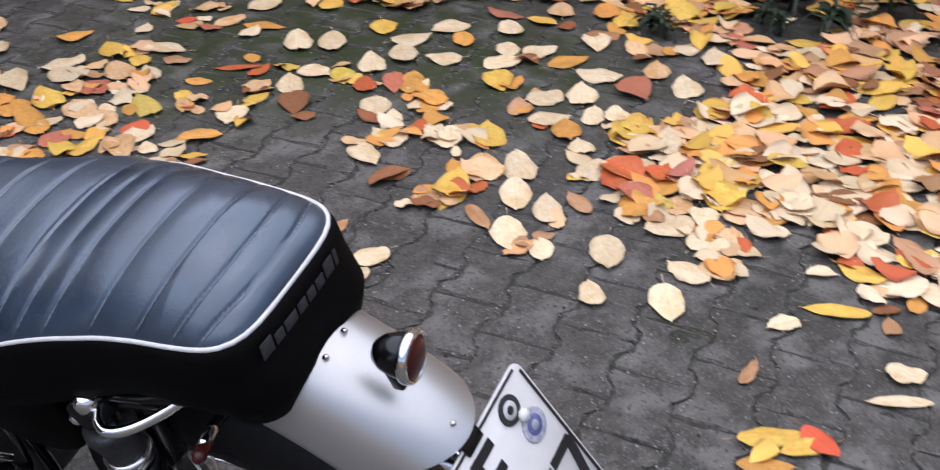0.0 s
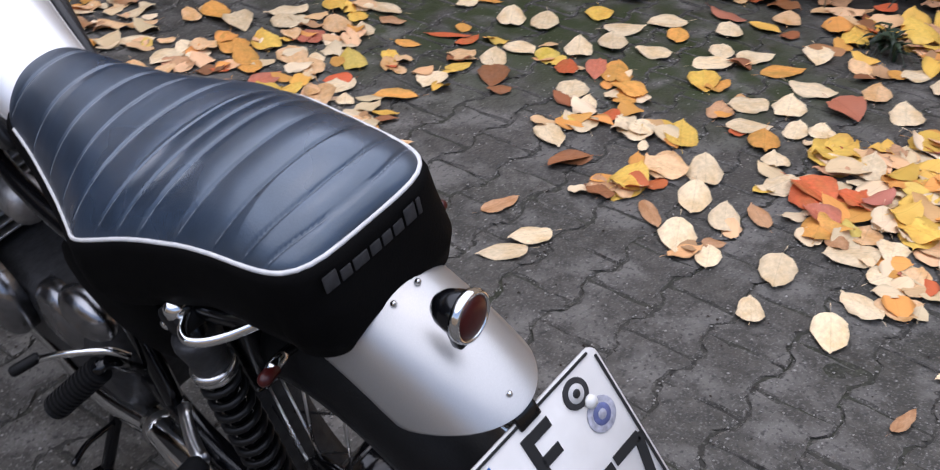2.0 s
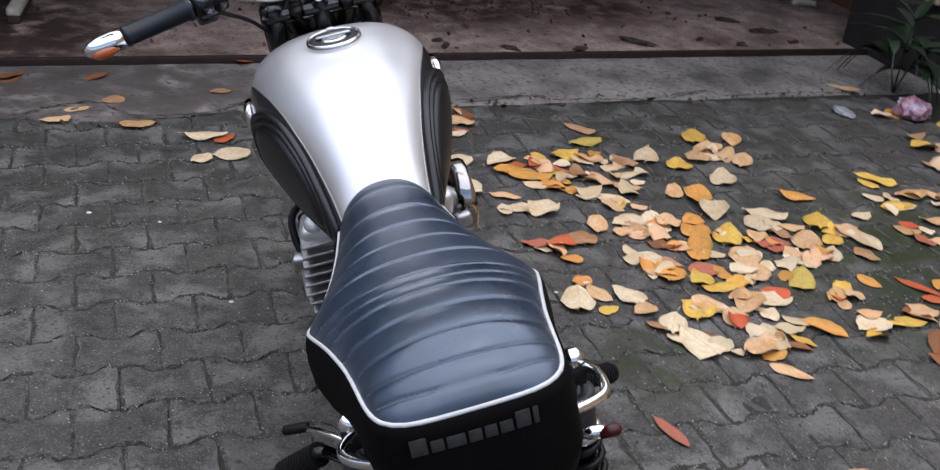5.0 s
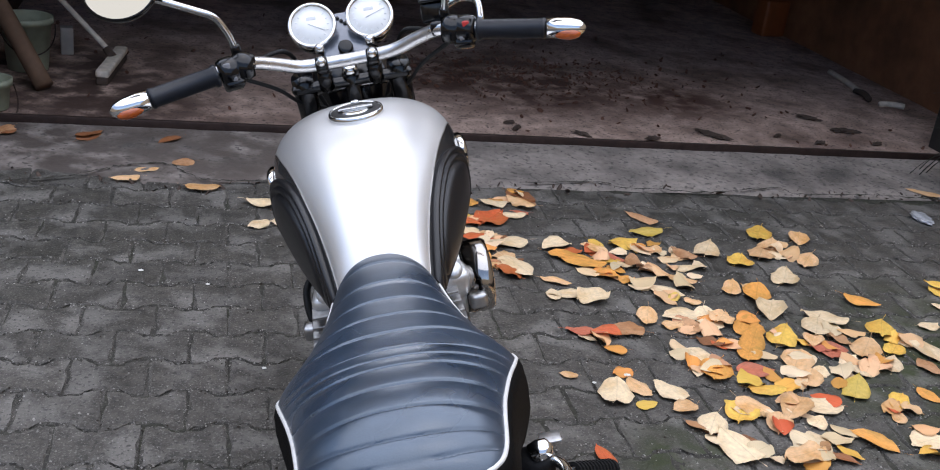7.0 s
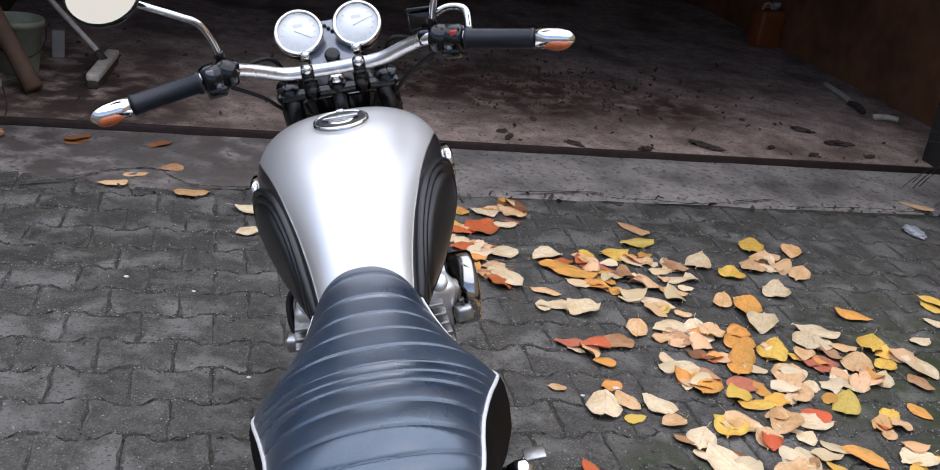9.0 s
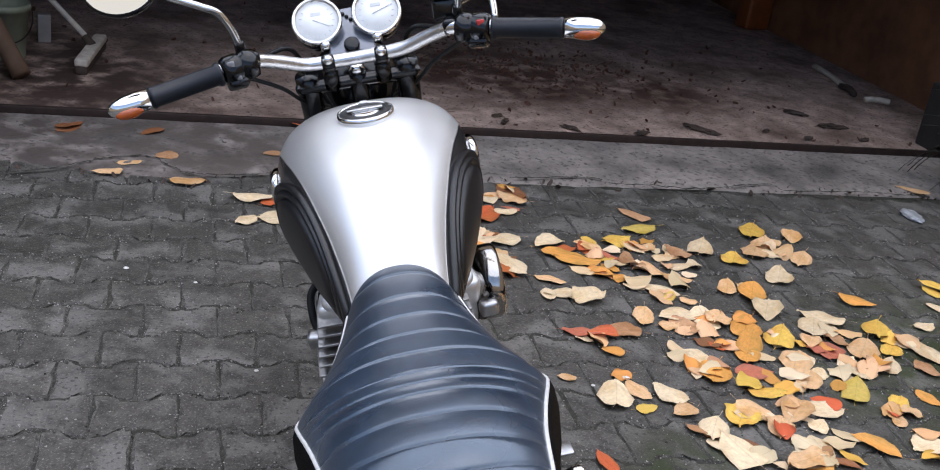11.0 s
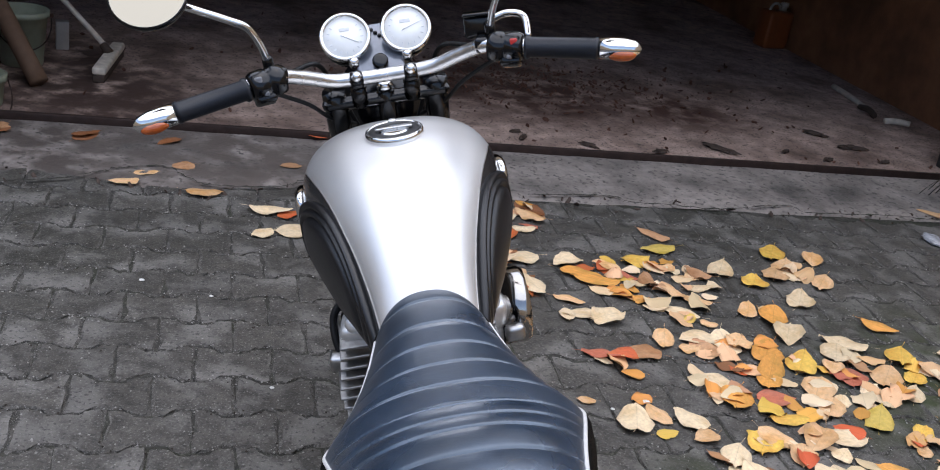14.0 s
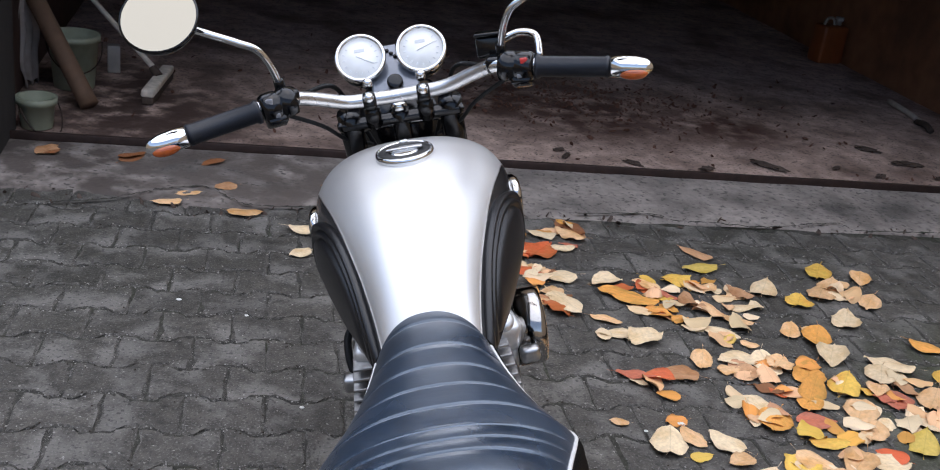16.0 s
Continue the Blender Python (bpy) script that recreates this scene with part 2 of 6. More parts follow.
def loft(rings, caps=True, closed=True, slot=None):
    """A skin over rings of points. slot: material index from ring and point number."""
    bm = bmesh.new()
    vs = [[bm.verts.new(p) for p in ring] for ring in rings]
    n = len(rings[0])
    for i in range(len(vs) - 1):
        for j in range(n if closed else n - 1):
            k = (j + 1) % n
            f = bm.faces.new((vs[i][j], vs[i][k], vs[i + 1][k], vs[i + 1][j]))
            if slot:
                f.material_index = slot(i, j)
    if caps and closed:
        bm.faces.new(vs[0][::-1])
        bm.faces.new(vs[-1])
    return bm


def axes_of(d):
    d = Vector(d).normalized()
    a = d.cross(Vector((0, 0, 1)))
    if a.length < 1e-3:
        a = d.cross(Vector((1, 0, 0)))
    a.normalize()
    return a, d.cross(a).normalized()


def lathe(profile, base, axis, n=24, caps=True):
    """Turns (radius, along) pairs about an axis through base."""
    a, b = axes_of(axis)
    d, base = Vector(axis).normalized(), Vector(base)
    return loft([[base + d * z + (a * math.cos(2 * math.pi * k / n) + b * math.sin(2 * math.pi * k / n)) * max(r, 1e-4) for k in range(n)] for r, z in profile], caps)


def spline(pts, steps=8):
    """Points on a Catmull-Rom curve through the given ones."""
    p = [Vector(q) for q in pts]
    p = [p[0] * 2 - p[1]] + p + [p[-1] * 2 - p[-2]]
    out = []
    for i in range(1, len(p) - 2):
        for k in range(steps):
            t = k / steps
            out.append(0.5 * (2 * p[i] + (p[i + 1] - p[i - 1]) * t + (2 * p[i - 1] - 5 * p[i] + 4 * p[i + 1] - p[i + 2]) * t * t
                              + (3 * p[i] - p[i - 1] - 3 * p[i + 1] + p[i + 2]) * t ** 3))
    return out + [p[-2]]


def tube(pts, radius, n=12, steps=8, closed=False):
    """A round bar along a curve. radius: one number, or a function of 0 to 1 along it."""
    c = spline(pts, steps) if steps > 1 else [Vector(q) for q in pts]
    rings, a = [], None
    for i, q in enumerate(c):
        d = (c[min(i + 1, len(c) - 1)] - c[max(i - 1, 0)]).normalized()
        if a is None:
            a = axes_of(d)[0]
        a = (a - d * a.dot(d)).normalized()
        b = d.cross(a)
        r = radius(i / (len(c) - 1)) if callable(radius) else radius
        rings.append([q + (a * math.cos(2 * math.pi * k / n) + b * math.sin(2 * math.pi * k / n)) * r for k in range(n)])
    return loft(rings)


def block(sx, sy, sz, m=None, bevel=0.004, segments=2):
    """A box with rounded edges, centred, at the pose m."""
    bm = bmesh.new()
    bmesh.ops.create_cube(bm, size=1.0)
    bmesh.ops.scale(bm, vec=(sx, sy, sz), verts=bm.verts)
    if bevel:
        bmesh.ops.bevel(bm, geom=list(bm.edges), offset=bevel, segments=segments, profile=0.5, affect="EDGES")
    if m is not None:
        bmesh.ops.transform(bm, matrix=m, verts=bm.verts)
    return bm


def ellipsoid(center, size, m=None, seg=24, rings=14):
    bm = bmesh.new()
    bmesh.ops.create_uvsphere(bm, u_segments=seg, v_segments=rings, radius=1.0)
    bmesh.ops.scale(bm, vec=size, verts=bm.verts)
    if m is not None:
        bmesh.ops.transform(bm, matrix=m, verts=bm.verts)
    bmesh.ops.translate(bm, vec=center, verts=bm.verts)
    return bm


def lerp_table(x, table):
    """Smooth reading of a table of (x, y) pairs."""
    if x <= table[0][0]:
        return table[0][1]
    for (x0, y0), (x1, y1) in zip(table, table[1:]):
        if x <= x1:
            t = (x - x0) / (x1 - x0)
            return y0 + (y1 - y0) * t
    return table[-1][1]


def smooth_table(x, table, reach=0.03):
    return sum(lerp_table(x + reach * k / 3, table) for k in range(-3, 4)) / 7


SITE = Matrix.Rotation(radians(5), 4, "Z")


def site(x, y, z=0.0):
    return SITE @ Vector((x, y, z))


# ---- the yard and the garage ----
PAVE_L, PAVE_W, PAVE_X, PAVE_Y = 0.193, 0.1485, -0.6923, 1.3397
PAVE_TURN = Matrix.Rotation(radians(-1.23), 4, "Z")
X_LEFT, X_BED, Y_APRON, Y_SILL = -3.4, 2.93, 2.965, 3.463


def setting(name, bm, material, label, smooth=False):
    ob = part(name, bm, material, None, "", smooth)
    ob.matrix_world = SITE
    return tagged(ob, label, name.split("_")[0], kind="structure")


def sheet(x0, y0, x1, y1, z, nx=1, ny=1, rough=0.0):
    bm = bmesh.new()
    v = [[bm.verts.new((x0 + (x1 - x0) * i / nx, y0 + (y1 - y0) * j / ny,
                        z + rough * noise.noise((i * 0.37, j * 0.37, 3.1)))) for j in range(ny + 1)] for i in range(nx + 1)]
    for i in range(nx):
        for j in range(ny):
            bm.faces.new((v[i][j], v[i + 1][j], v[i + 1][j + 1], v[i][j + 1]))
    return bm


setting("ground", sheet(-60, -60, 60, 60, -0.03), yard_mat, "dark grey yard ground around the paved drive")
pavement = setting("pavement", sheet(X_LEFT, -3.0, X_BED, Y_APRON, -0.0052, 160, 150, 0.0046), joint_mat, "bed of mossy dark sand between the grey pavers")
# silt has washed into the joints on the bed side of the drive
for v in pavement.data.vertices:
    v.co.z += 0.0009 * max(0.0, min(1.0, (v.co.x - 0.25) / 0.4)) * max(0.0, min(1.0, (1.5 - v.co.y) / 0.5))

# concrete strip before the garage, with an uneven broken edge towards the pavers
bm = bmesh.new()
edge = []
for i in range(121):
    x = X_LEFT + (3.3 - X_LEFT) * i / 120
    y = Y_APRON + 0.03 * noise.noise((x * 2.1, 0, 0)) + 0.018 * noise.noise((x * 9, 4, 0)) - 0.1 * math.exp(-((x + 0.45) / 0.35) ** 2)
    edge.append((x, y))
rows_apron = []
for k in range(9):
    t = k / 8
    rows_apron.append([bm.verts.new((x, y + (Y_SILL - y) * t, 0.004 + 0.012 * t + 0.003 * noise.noise((x * 5, t * 4, 1)) - (0.012 if k == 0 else 0))) for x, y in edge])
for a, b in zip(rows_apron, rows_apron[1:]):
    for i in range(120):
        bm.faces.new((a[i], a[i + 1], b[i + 1], b[i]))
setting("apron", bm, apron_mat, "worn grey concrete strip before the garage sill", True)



def crack(name, pts, z, seed):
    """A jagged dark gap along a broken concrete edge."""
    r = random.Random(seed)
    line = spline([(x, y, z) for x, y in pts], 10)
    bm = bmesh.new()
    rows_ = []
    for i, p in enumerate(line):
        off = Vector((r.gauss(0, 0.003), r.gauss(0, 0.005), 0))
        w = r.uniform(0.0015, 0.0075)
        rows_.append((bm.verts.new(p + off + Vector((0, w, 0))), bm.verts.new(p + off - Vector((0, w, 0)))))
    for a, b in zip(rows_, rows_[1:]):
        bm.faces.new((a[0], a[1], b[1], b[0]))
    return setting(name, bm, joint_mat, "jagged dark crack in the worn concrete strip")


crack("crack_left", [(-0.99, 2.850), (-0.81, 2.905), (-0.7, 2.975), (-0.62, 3.030), (-0.48, 3.070), (-0.4, 2.995), (-0.34, 2.925), (-0.22, 2.910), (-0.05, 2.940), (0.05, 3.020), (0.3, 2.990)], 0.0125, 4)
crack("crack_right", [(0.9, 2.990), (1.23, 3.025), (1.31, 2.970), (1.47, 2.965), (1.67, 2.940), (2.03, 3.025), (2.1, 2.960), (2.31, 2.965), (2.56, 2.975), (2.8, 2.940)], 0.0125, 9)

setting("floor", sheet(-1.9, Y_SILL + 0.055, 3.9, 8.6, 0.02, 60, 50, 0.006), garage_floor_mat, "dirty brownish concrete floor inside the garage, left side darkened for shade", True)

sill = new("door_sill")
sill.matrix_world = SITE
tagged(sill, "rusty steel guide rail set into the garage sill", "rail", kind="structure")
part("rail_lip", block(4.9, 0.02, 0.05, pose(1.0, Y_SILL + 0.012, 0.021), 0.003), steel_dark, sill)
part("rail_bed", block(5.0, 0.05, 0.012, pose(1.05, Y_SILL + 0.035, 0.0), 0.002), steel_dark, sill)

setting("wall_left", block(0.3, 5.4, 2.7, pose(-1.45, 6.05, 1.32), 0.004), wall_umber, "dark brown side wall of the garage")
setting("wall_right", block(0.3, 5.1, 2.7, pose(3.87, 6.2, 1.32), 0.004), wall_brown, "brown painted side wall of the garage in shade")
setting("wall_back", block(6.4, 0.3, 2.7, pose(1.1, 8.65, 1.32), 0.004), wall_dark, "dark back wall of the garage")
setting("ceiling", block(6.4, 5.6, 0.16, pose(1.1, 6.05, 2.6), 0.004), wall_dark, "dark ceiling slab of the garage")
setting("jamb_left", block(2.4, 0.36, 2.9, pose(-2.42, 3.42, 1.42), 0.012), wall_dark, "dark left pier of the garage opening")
setting("jamb_right", block(0.44, 0.5, 2.56, pose(3.56, 3.45, 1.62), 0.012), wall_beige, "beige rendered right pier of the garage opening")
setting("jamb_plinth", block(0.5, 0.42, 0.4, pose(3.49, 3.47, 0.14), 0.012), wall_dark, "dark plinth of the right garage pier")
# unseen underside brought down to 1.72 m to cut light into the garage
setting("lintel", block(8.6, 0.36, 1.06, pose(0.6, 3.44, 2.25), 0.012), wall_beige, "beige rendered lintel above the garage opening, hung low to dim it")
# guessed wall, made tall out of view to block sky from the right
yard_wall = setting("yard_wall", block(0.24, 9.0, 3.2, pose(3.72, -1.42, 2.12), 0.012), wall_beige, "beige rendered wall along the planting bed, raised to cut sky light")
setting("yard_plinth", block(0.3, 9.0, 0.56, pose(3.7, -1.42, 0.24), 0.012), wall_dark, "dark plinth under the beige wall")
setting("bed", sheet(X_BED, -6, 3.56, 3.08, -0.008, 14, 60, 0.02), soil_mat, "dark soil of the planting bed beside the pavers", True)


# ---- motorcycle, in its own upright frame: x to its right, y ahead, z up ----
bike = new("motorcycle")
bike.matrix_world = pose(0.065, 0, 0, 0, -15.3, -0.3)
tagged(bike, "silver and black classic motorcycle leaning on its side stand", "motorcycle")

# seat
SEAT_W = [(-0.1, 0.098), (-0.03, 0.1015), (0.02, 0.106), (0.07, 0.1125), (0.12, 0.122), (0.2, 0.139), (0.255, 0.149), (0.30, 0.133), (0.35, 0.116), (0.40, 0.101), (0.45, 0.087), (0.5, 0.076), (0.56, 0.07)]
SEAT_H = [(-0.1, 0.895), (-0.05, 0.889), (0.05, 0.876), (0.1, 0.862), (0.15, 0.849), (0.2, 0.828), (0.25, 0.806), (0.30, 0.792), (0.4, 0.788), (0.5, 0.80), (0.56, 0.806)]
SEAT_CROWN = [(-0.1, 0.046), (0.05, 0.049), (0.1, 0.053), (0.15, 0.053), (0.2, 0.058), (0.25, 0.073), (0.3, 0.082), (0.4, 0.076), (0.5, 0.057), (0.55, 0.046)]
SEAT_END = 0.552


def seat_width(s):
    tail = min(1.0, max(0.0, (0.06 - s) / 0.14))
    nose = max(0.0, (s - 0.49) / (SEAT_END - 0.49))
    return smooth_table(s, SEAT_W, 0.014) * (1 - tail ** 6) ** 0.22 * max(0.0, 1 - nose ** 2.6) ** (1 / 2.6)


def seat_edge(s):
    return smooth_table(s, SEAT_H, 0.03)


PLEATS = [(-0.11, 0.0), (-0.062, 1), (-0.035, 2), (0.006, 3), (0.06, 4), (0.116, 5), (0.152, 6), (0.19, 7), (0.245, 8), (0.297, 9), (0.354, 10), (0.415, 11), (0.487, 12), (0.56, 13)]


def seat_top(t, s):
    crown = lerp_table(s, SEAT_CROWN) * min(1.0, max(0.0, (s + 0.08) / 0.08)) ** 0.5 * min(1.0, max(0.0, (SEAT_END - s) / 0.035)) ** 0.5
    body = seat_edge(s) + crown * (1 - abs(t) ** 2.3) ** 0.8
    phase = lerp_table(s - 0.014 * t * t - 0.01 * t ** 4, PLEATS) % 1.0
    seam = min(phase, 1 - phase) * 0.048
    rib = lerp_table(s, [(0.1, 0.0027), (0.2, 0.0016)]) * math.sin(math.pi * phase) ** 0.7 - lerp_table(s, [(0.1, 0.0032), (0.2, 0.0022)]) * math.exp(-(seam / 0.0018) ** 2)
    fade = min(1.0, max(0.0, (s + 0.078) / 0.012)) * (1 - abs(t) ** 14) * min(1.0, max(0.0, (0.545 - s) / 0.03))
    return Vector((seat_width(s) * t, s, body + rib * fade))


stations = [-0.07995 + 0.02 * (k / 14) ** 2.6 for k in range(14)] + [-0.05995 + k * (0.59195 / 460) for k in range(461)] + [0.532 + 0.0199 * (1 - (1 - k / 12) ** 2) for k in range(1, 13)]
grid_t = [math.sin(math.pi / 2 * (k / 22)) for k in range(-22, 23)]
seat_bm = bmesh.new()
vs = [[seat_bm.verts.new(seat_top(t, s)) for t in grid_t] for s in stations]
for a, b in zip(vs, vs[1:]):
    for j in range(44):
        seat_bm.faces.new((a[j], a[j + 1], b[j + 1], b[j]))
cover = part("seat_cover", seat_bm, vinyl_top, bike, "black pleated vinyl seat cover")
# a thin pale line laid along each seam, painting its lit edge
for at, _ in PLEATS[1:-1]:
    run = [t * 0.94 for t in grid_t[2:-2]]
    part("seam_thread", tube([seat_top(t, at + 0.014 * t * t + 0.01 * t ** 4) + Vector((0, 0, 0.0006)) for t in run], 0.0008, 6, 1), seam_thread, cover, "pale grey line painted as a seam's lit edge")

outline = [Vector((seat_width(s), s, seat_edge(s))) for s in stations]
outline = outline[::-1] + [Vector((-p.x, p.y, p.z)) for p in outline]
skirt_rings = []
for drop, out in ((0.0, -0.004), (0.0, 0.003), (0.012, 0.007), (0.04, 0.010), (0.075, 0.009), (0.1, 0.002), (0.106, -0.012), (0.1, -0.04)):
    ring = []
    for i, p in enumerate(outline):
        d = (outline[min(i + 1, len(outline) - 1)] - outline[max(i - 1, 0)])
        nrm = Vector((d.y, -d.x, 0)).normalized()
        k = 1.0 - 0.45 * max(0.0, min(1.0, (p.y - 0.2) / 0.3))
        rear = max(0.0, min(1.0, (-0.045 - p.y) / 0.03))
        k += 0.12 * rear - 0.16 * max(0.0, 1 - abs(p.y - 0.06) / 0.11)
        ring.append(p + nrm * -(out + (0.012 * rear if 0.05 < drop else 0.0)) + Vector((0, 0, -drop * k)))
    skirt_rings.append(ring)
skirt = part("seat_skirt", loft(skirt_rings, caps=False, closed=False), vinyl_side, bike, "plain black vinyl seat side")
part("piping", tube([p + Vector((0, 0, 0.001)) for p in outline[6::3] if p.y < 0.5], 0.0026, 8, 1), piping_white, bike, "white piping round the seat")

# faded maker's mark on the seat's rear face: plain bars
for k, (w, hgt) in enumerate(((0.018, 0.026), (0.014, 0.018), (0.02, 0.018), (0.014, 0.018), (0.013, 0.018), (0.014, 0.018), (0.016, 0.026), (0.006, 0.026))):
    x = (-0.062, -0.044, -0.0255, -0.0065, 0.009, 0.0245, 0.0415, 0.0545)[k]
    y = -0.0912 + 0.35 * x * x
    part("badge_bar", block(w * 0.93, 0.0014, hgt * 0.78, pose(x, y + 0.0018, 0.862 + hgt * 0.4, 0, 0, 40 * x), 0.001), badge_grey, skirt)

# fuel tank
TANK_W = [(0.44, 0.05), (0.48, 0.062), (0.53, 0.07), (0.58, 0.078), (0.64, 0.094), (0.70, 0.114), (0.78, 0.138), (0.86, 0.16), (0.93, 0.167), (1.0, 0.163), (1.05, 0.146), (1.075, 0.12), (1.085, 0.09)]
TANK_T = [(0.44, 0.74), (0.5, 0.79), (0.53, 0.822), (0.56, 0.855), (0.6, 0.884), (0.66, 0.917), (0.75, 0.945), (0.84, 0.958), (0.93, 0.957), (1.0, 0.94), (1.05, 0.905), (1.075, 0.87), (1.085, 0.84)]
TANK_K = [(0.44, 0.785), (0.55, 0.775), (0.62, 0.748), (0.7, 0.723), (0.8, 0.718), (0.9, 0.733), (1.0, 0.782), (1.085, 0.82)]
TANK_B = [(0.44, 0.74), (0.56, 0.715), (0.7, 0.70), (1.0, 0.72), (1.085, 0.77)]


def tank_point(s, k):
    """k: 0 to 1 round the section from the left bottom over the top to the right bottom."""
    w, top, bot = smooth_table(s, TANK_W, 0.02), smooth_table(s, TANK_T, 0.025), smooth_table(s, TANK_B, 0.03)
    mid = bot + (top - bot) * 0.42
    a = math.pi * (1.22 - 1.44 * k)
    c, sn = math.cos(a), math.sin(a)
    if sn >= 0:
        z, x = mid + (top - mid) * sn ** 0.74, w * math.copysign(abs(c) ** 0.8, c)
    else:
        z, x = mid - (mid - bot) * (-sn / 0.638), w * math.copysign(abs(c) ** 0.9, c)
    return Vector((x, s, z))


def tank_k(s, q):
    """Evens out the section so that q = 0.3 and 0.7 run along the colour line."""
    kb = smooth_table(s, TANK_K, 0.04)
    if q < 0.3:
        return q / 0.3 * (1 - kb)
    if q > 0.7:
        return kb + (q - 0.7) / 0.3 * (1 - kb)
    return (1 - kb) + (q - 0.3) / 0.4 * (2 * kb - 1)


N_T = 60
tank_s = [0.44 + 0.645 * i / 64 for i in range(65)]
tank = part("fuel_tank", loft([[tank_point(s, tank_k(s, k / N_T)) for k in range(N_T + 1)] for s in tank_s], closed=True,
                              slot=lambda i, j: 1 if j < 18 or j >= 42 or i > 62 else 0), [paint_silver, paint_charcoal], bike, "silver fuel tank with charcoal flanks")
for side in (0, 1):
    ks = 0.3 if side == 0 else 0.7
    part("pinstripe", tube([tank_point(s, tank_k(s, ks)) for s in tank_s[9:60:2]], 0.001, 6, 2), cast_alloy, tank, "thin pale pinstripe")


def tank_frame(s, k):
    p = tank_point(s, k)
    a = tank_point(s + 0.005, k) - tank_point(s - 0.005, k)
    b = tank_point(s, k + 0.004) - tank_point(s, k - 0.004)
    n = a.cross(b).normalized()
    return p, n if n.x * p.x > 0 else -n


# rubber knee pads: raised leaf-shaped ridges that follow the tank's flank
for side in (-1, 1):
    rings = []
    for r, lift in ((1.0, -0.004), (1.0, 0.006), (0.96, 0.0105), (0.9, 0.012), (0.875, 0.007), (0.845, 0.007), (0.82, 0.013), (0.75, 0.0145), (0.725, 0.009), (0.695, 0.009), (0.67, 0.015), (0.5, 0.0175), (0.25, 0.019), (0.03, 0.019)):
        ring = []
        for q in range(56):
            a = 2 * math.pi * q / 56
            s = 0.72 + 0.18 * r * math.cos(a)
            w = 0.112 * r * math.copysign(abs(math.sin(a)) ** 0.85, math.sin(a)) * (1 - 0.15 * math.cos(a)) + 0.018 * (r * math.cos(a)) ** 2
            kk = tank_k(s, 0.178 - w if side < 0 else 0.822 + w)
            p, n = tank_frame(s, kk)
            ring.append(p + n * lift)
        rings.append(ring)
    part("knee_pad", loft(rings), pad_rubber, tank, "ribbed black rubber knee pad")
    # chrome badge ahead of the pad
    rings = []
    for r, lift in ((1.0, -0.002), (1.0, 0.009), (0.85, 0.014), (0.3, 0.017), (0.02, 0.017)):
        ring = []
        for q in range(28):
            a = 2 * math.pi * q / 28
            s = 0.985 + 0.07 * r * math.cos(a)
            pp, nn = tank_frame(s, tank_k(s, 0.195 - side * 0.0 if side < 0 else 0.805) + side * (0.046 * r * math.sin(a)))
            ring.append(pp + nn * lift)
        rings.append(ring)
    part("tank_badge", loft(rings), chrome, tank, "chrome tank badge")

# filler cap, hinged ring with a bar across
cap_p, cap_n = tank_frame(0.868, 0.5)
if cap_n.z < 0:
    cap_n = -cap_n
cap_base = cap_p - cap_n * 0.006
cap = part("filler_cap", lathe([(0.046, 0), (0.047, 0.008), (0.0455, 0.0125), (0.0425, 0.0135), (0.0415, 0.010), (0.024, 0.010), (0.023, 0.0125), (0.020, 0.0135), (0.001, 0.0138)], cap_base, cap_n, 40), chrome, bike, "round chrome filler cap")
part("cap_recess", lathe([(0.042, 0.0085), (0.0412, 0.0122), (0.0245, 0.0122), (0.0238, 0.0085)], cap_base, cap_n, 40, False), mark_black, cap)
part("cap_hinge", block(0.014, 0.012, 0.01, Matrix.Translation(cap_p + cap_n * 0.007 + Vector((0, 0.043, -0.002))), 0.002), chrome, cap)
part("cap_flap", block(0.058, 0.011, 0.005, Matrix.Translation(cap_p + cap_n * 0.0098) @ cap_n.to_track_quat("Z", "Y").to_matrix().to_4x4(), 0.0015), polished, cap)

# rear mudguard
FC, FR = Vector((0, 0.06, 0.38)), 0.462
guard_rings = []
for i in range(53):
    turn = 0.87 * i / 34 if i < 34 else 0.87 + 0.13 * math.sin(math.pi / 2 * (i - 33) / 19)
    a = radians(-38 + 78.8 * turn)
    end = max(0.0, (turn - 0.87) / 0.13)
    half = 0.0795 * max(0.0008, 1 - end * end) ** 0.5
    ring = []
    for q in range(-12, 13):
        x = half * math.sin(q / 12 * 1.45) / math.sin(1.45)
        t = abs(x) / 0.0795
        r = FR - 0.046 * t ** 2.2 - 0.02 * t ** 9
        ring.append(Vector((x, FC.y - r * math.sin(a), FC.z + r * math.cos(a))))
    inner = [Vector((p.x * 0.975, p.y + 0.0035 * math.sin(a), p.z - 0.0035)) for p in ring]
    guard_rings.append(ring + inner[::-1])
guard = part("rear_mudguard", loft(guard_rings), paint_fender, bike, "silver rear mudguard")


def guard_point(deg, x=0.0):
    a = radians(deg)
    return Vector((x, FC.y - FR * math.sin(a), FC.z + FR * math.cos(a))), Vector((0, -math.sin(a), math.cos(a)))


for deg, x in ((21.2, 0.017), (21.2, -0.017), (38.2, 0.0)):
    p, n = guard_point(deg, x)
    part("guard_bolt", lathe([(0.0036, -0.002), (0.0036, 0.0012), (0.0024, 0.0022), (0.0022, 0.0036), (0.0005, 0.004)], p, n, 10), chrome, guard)

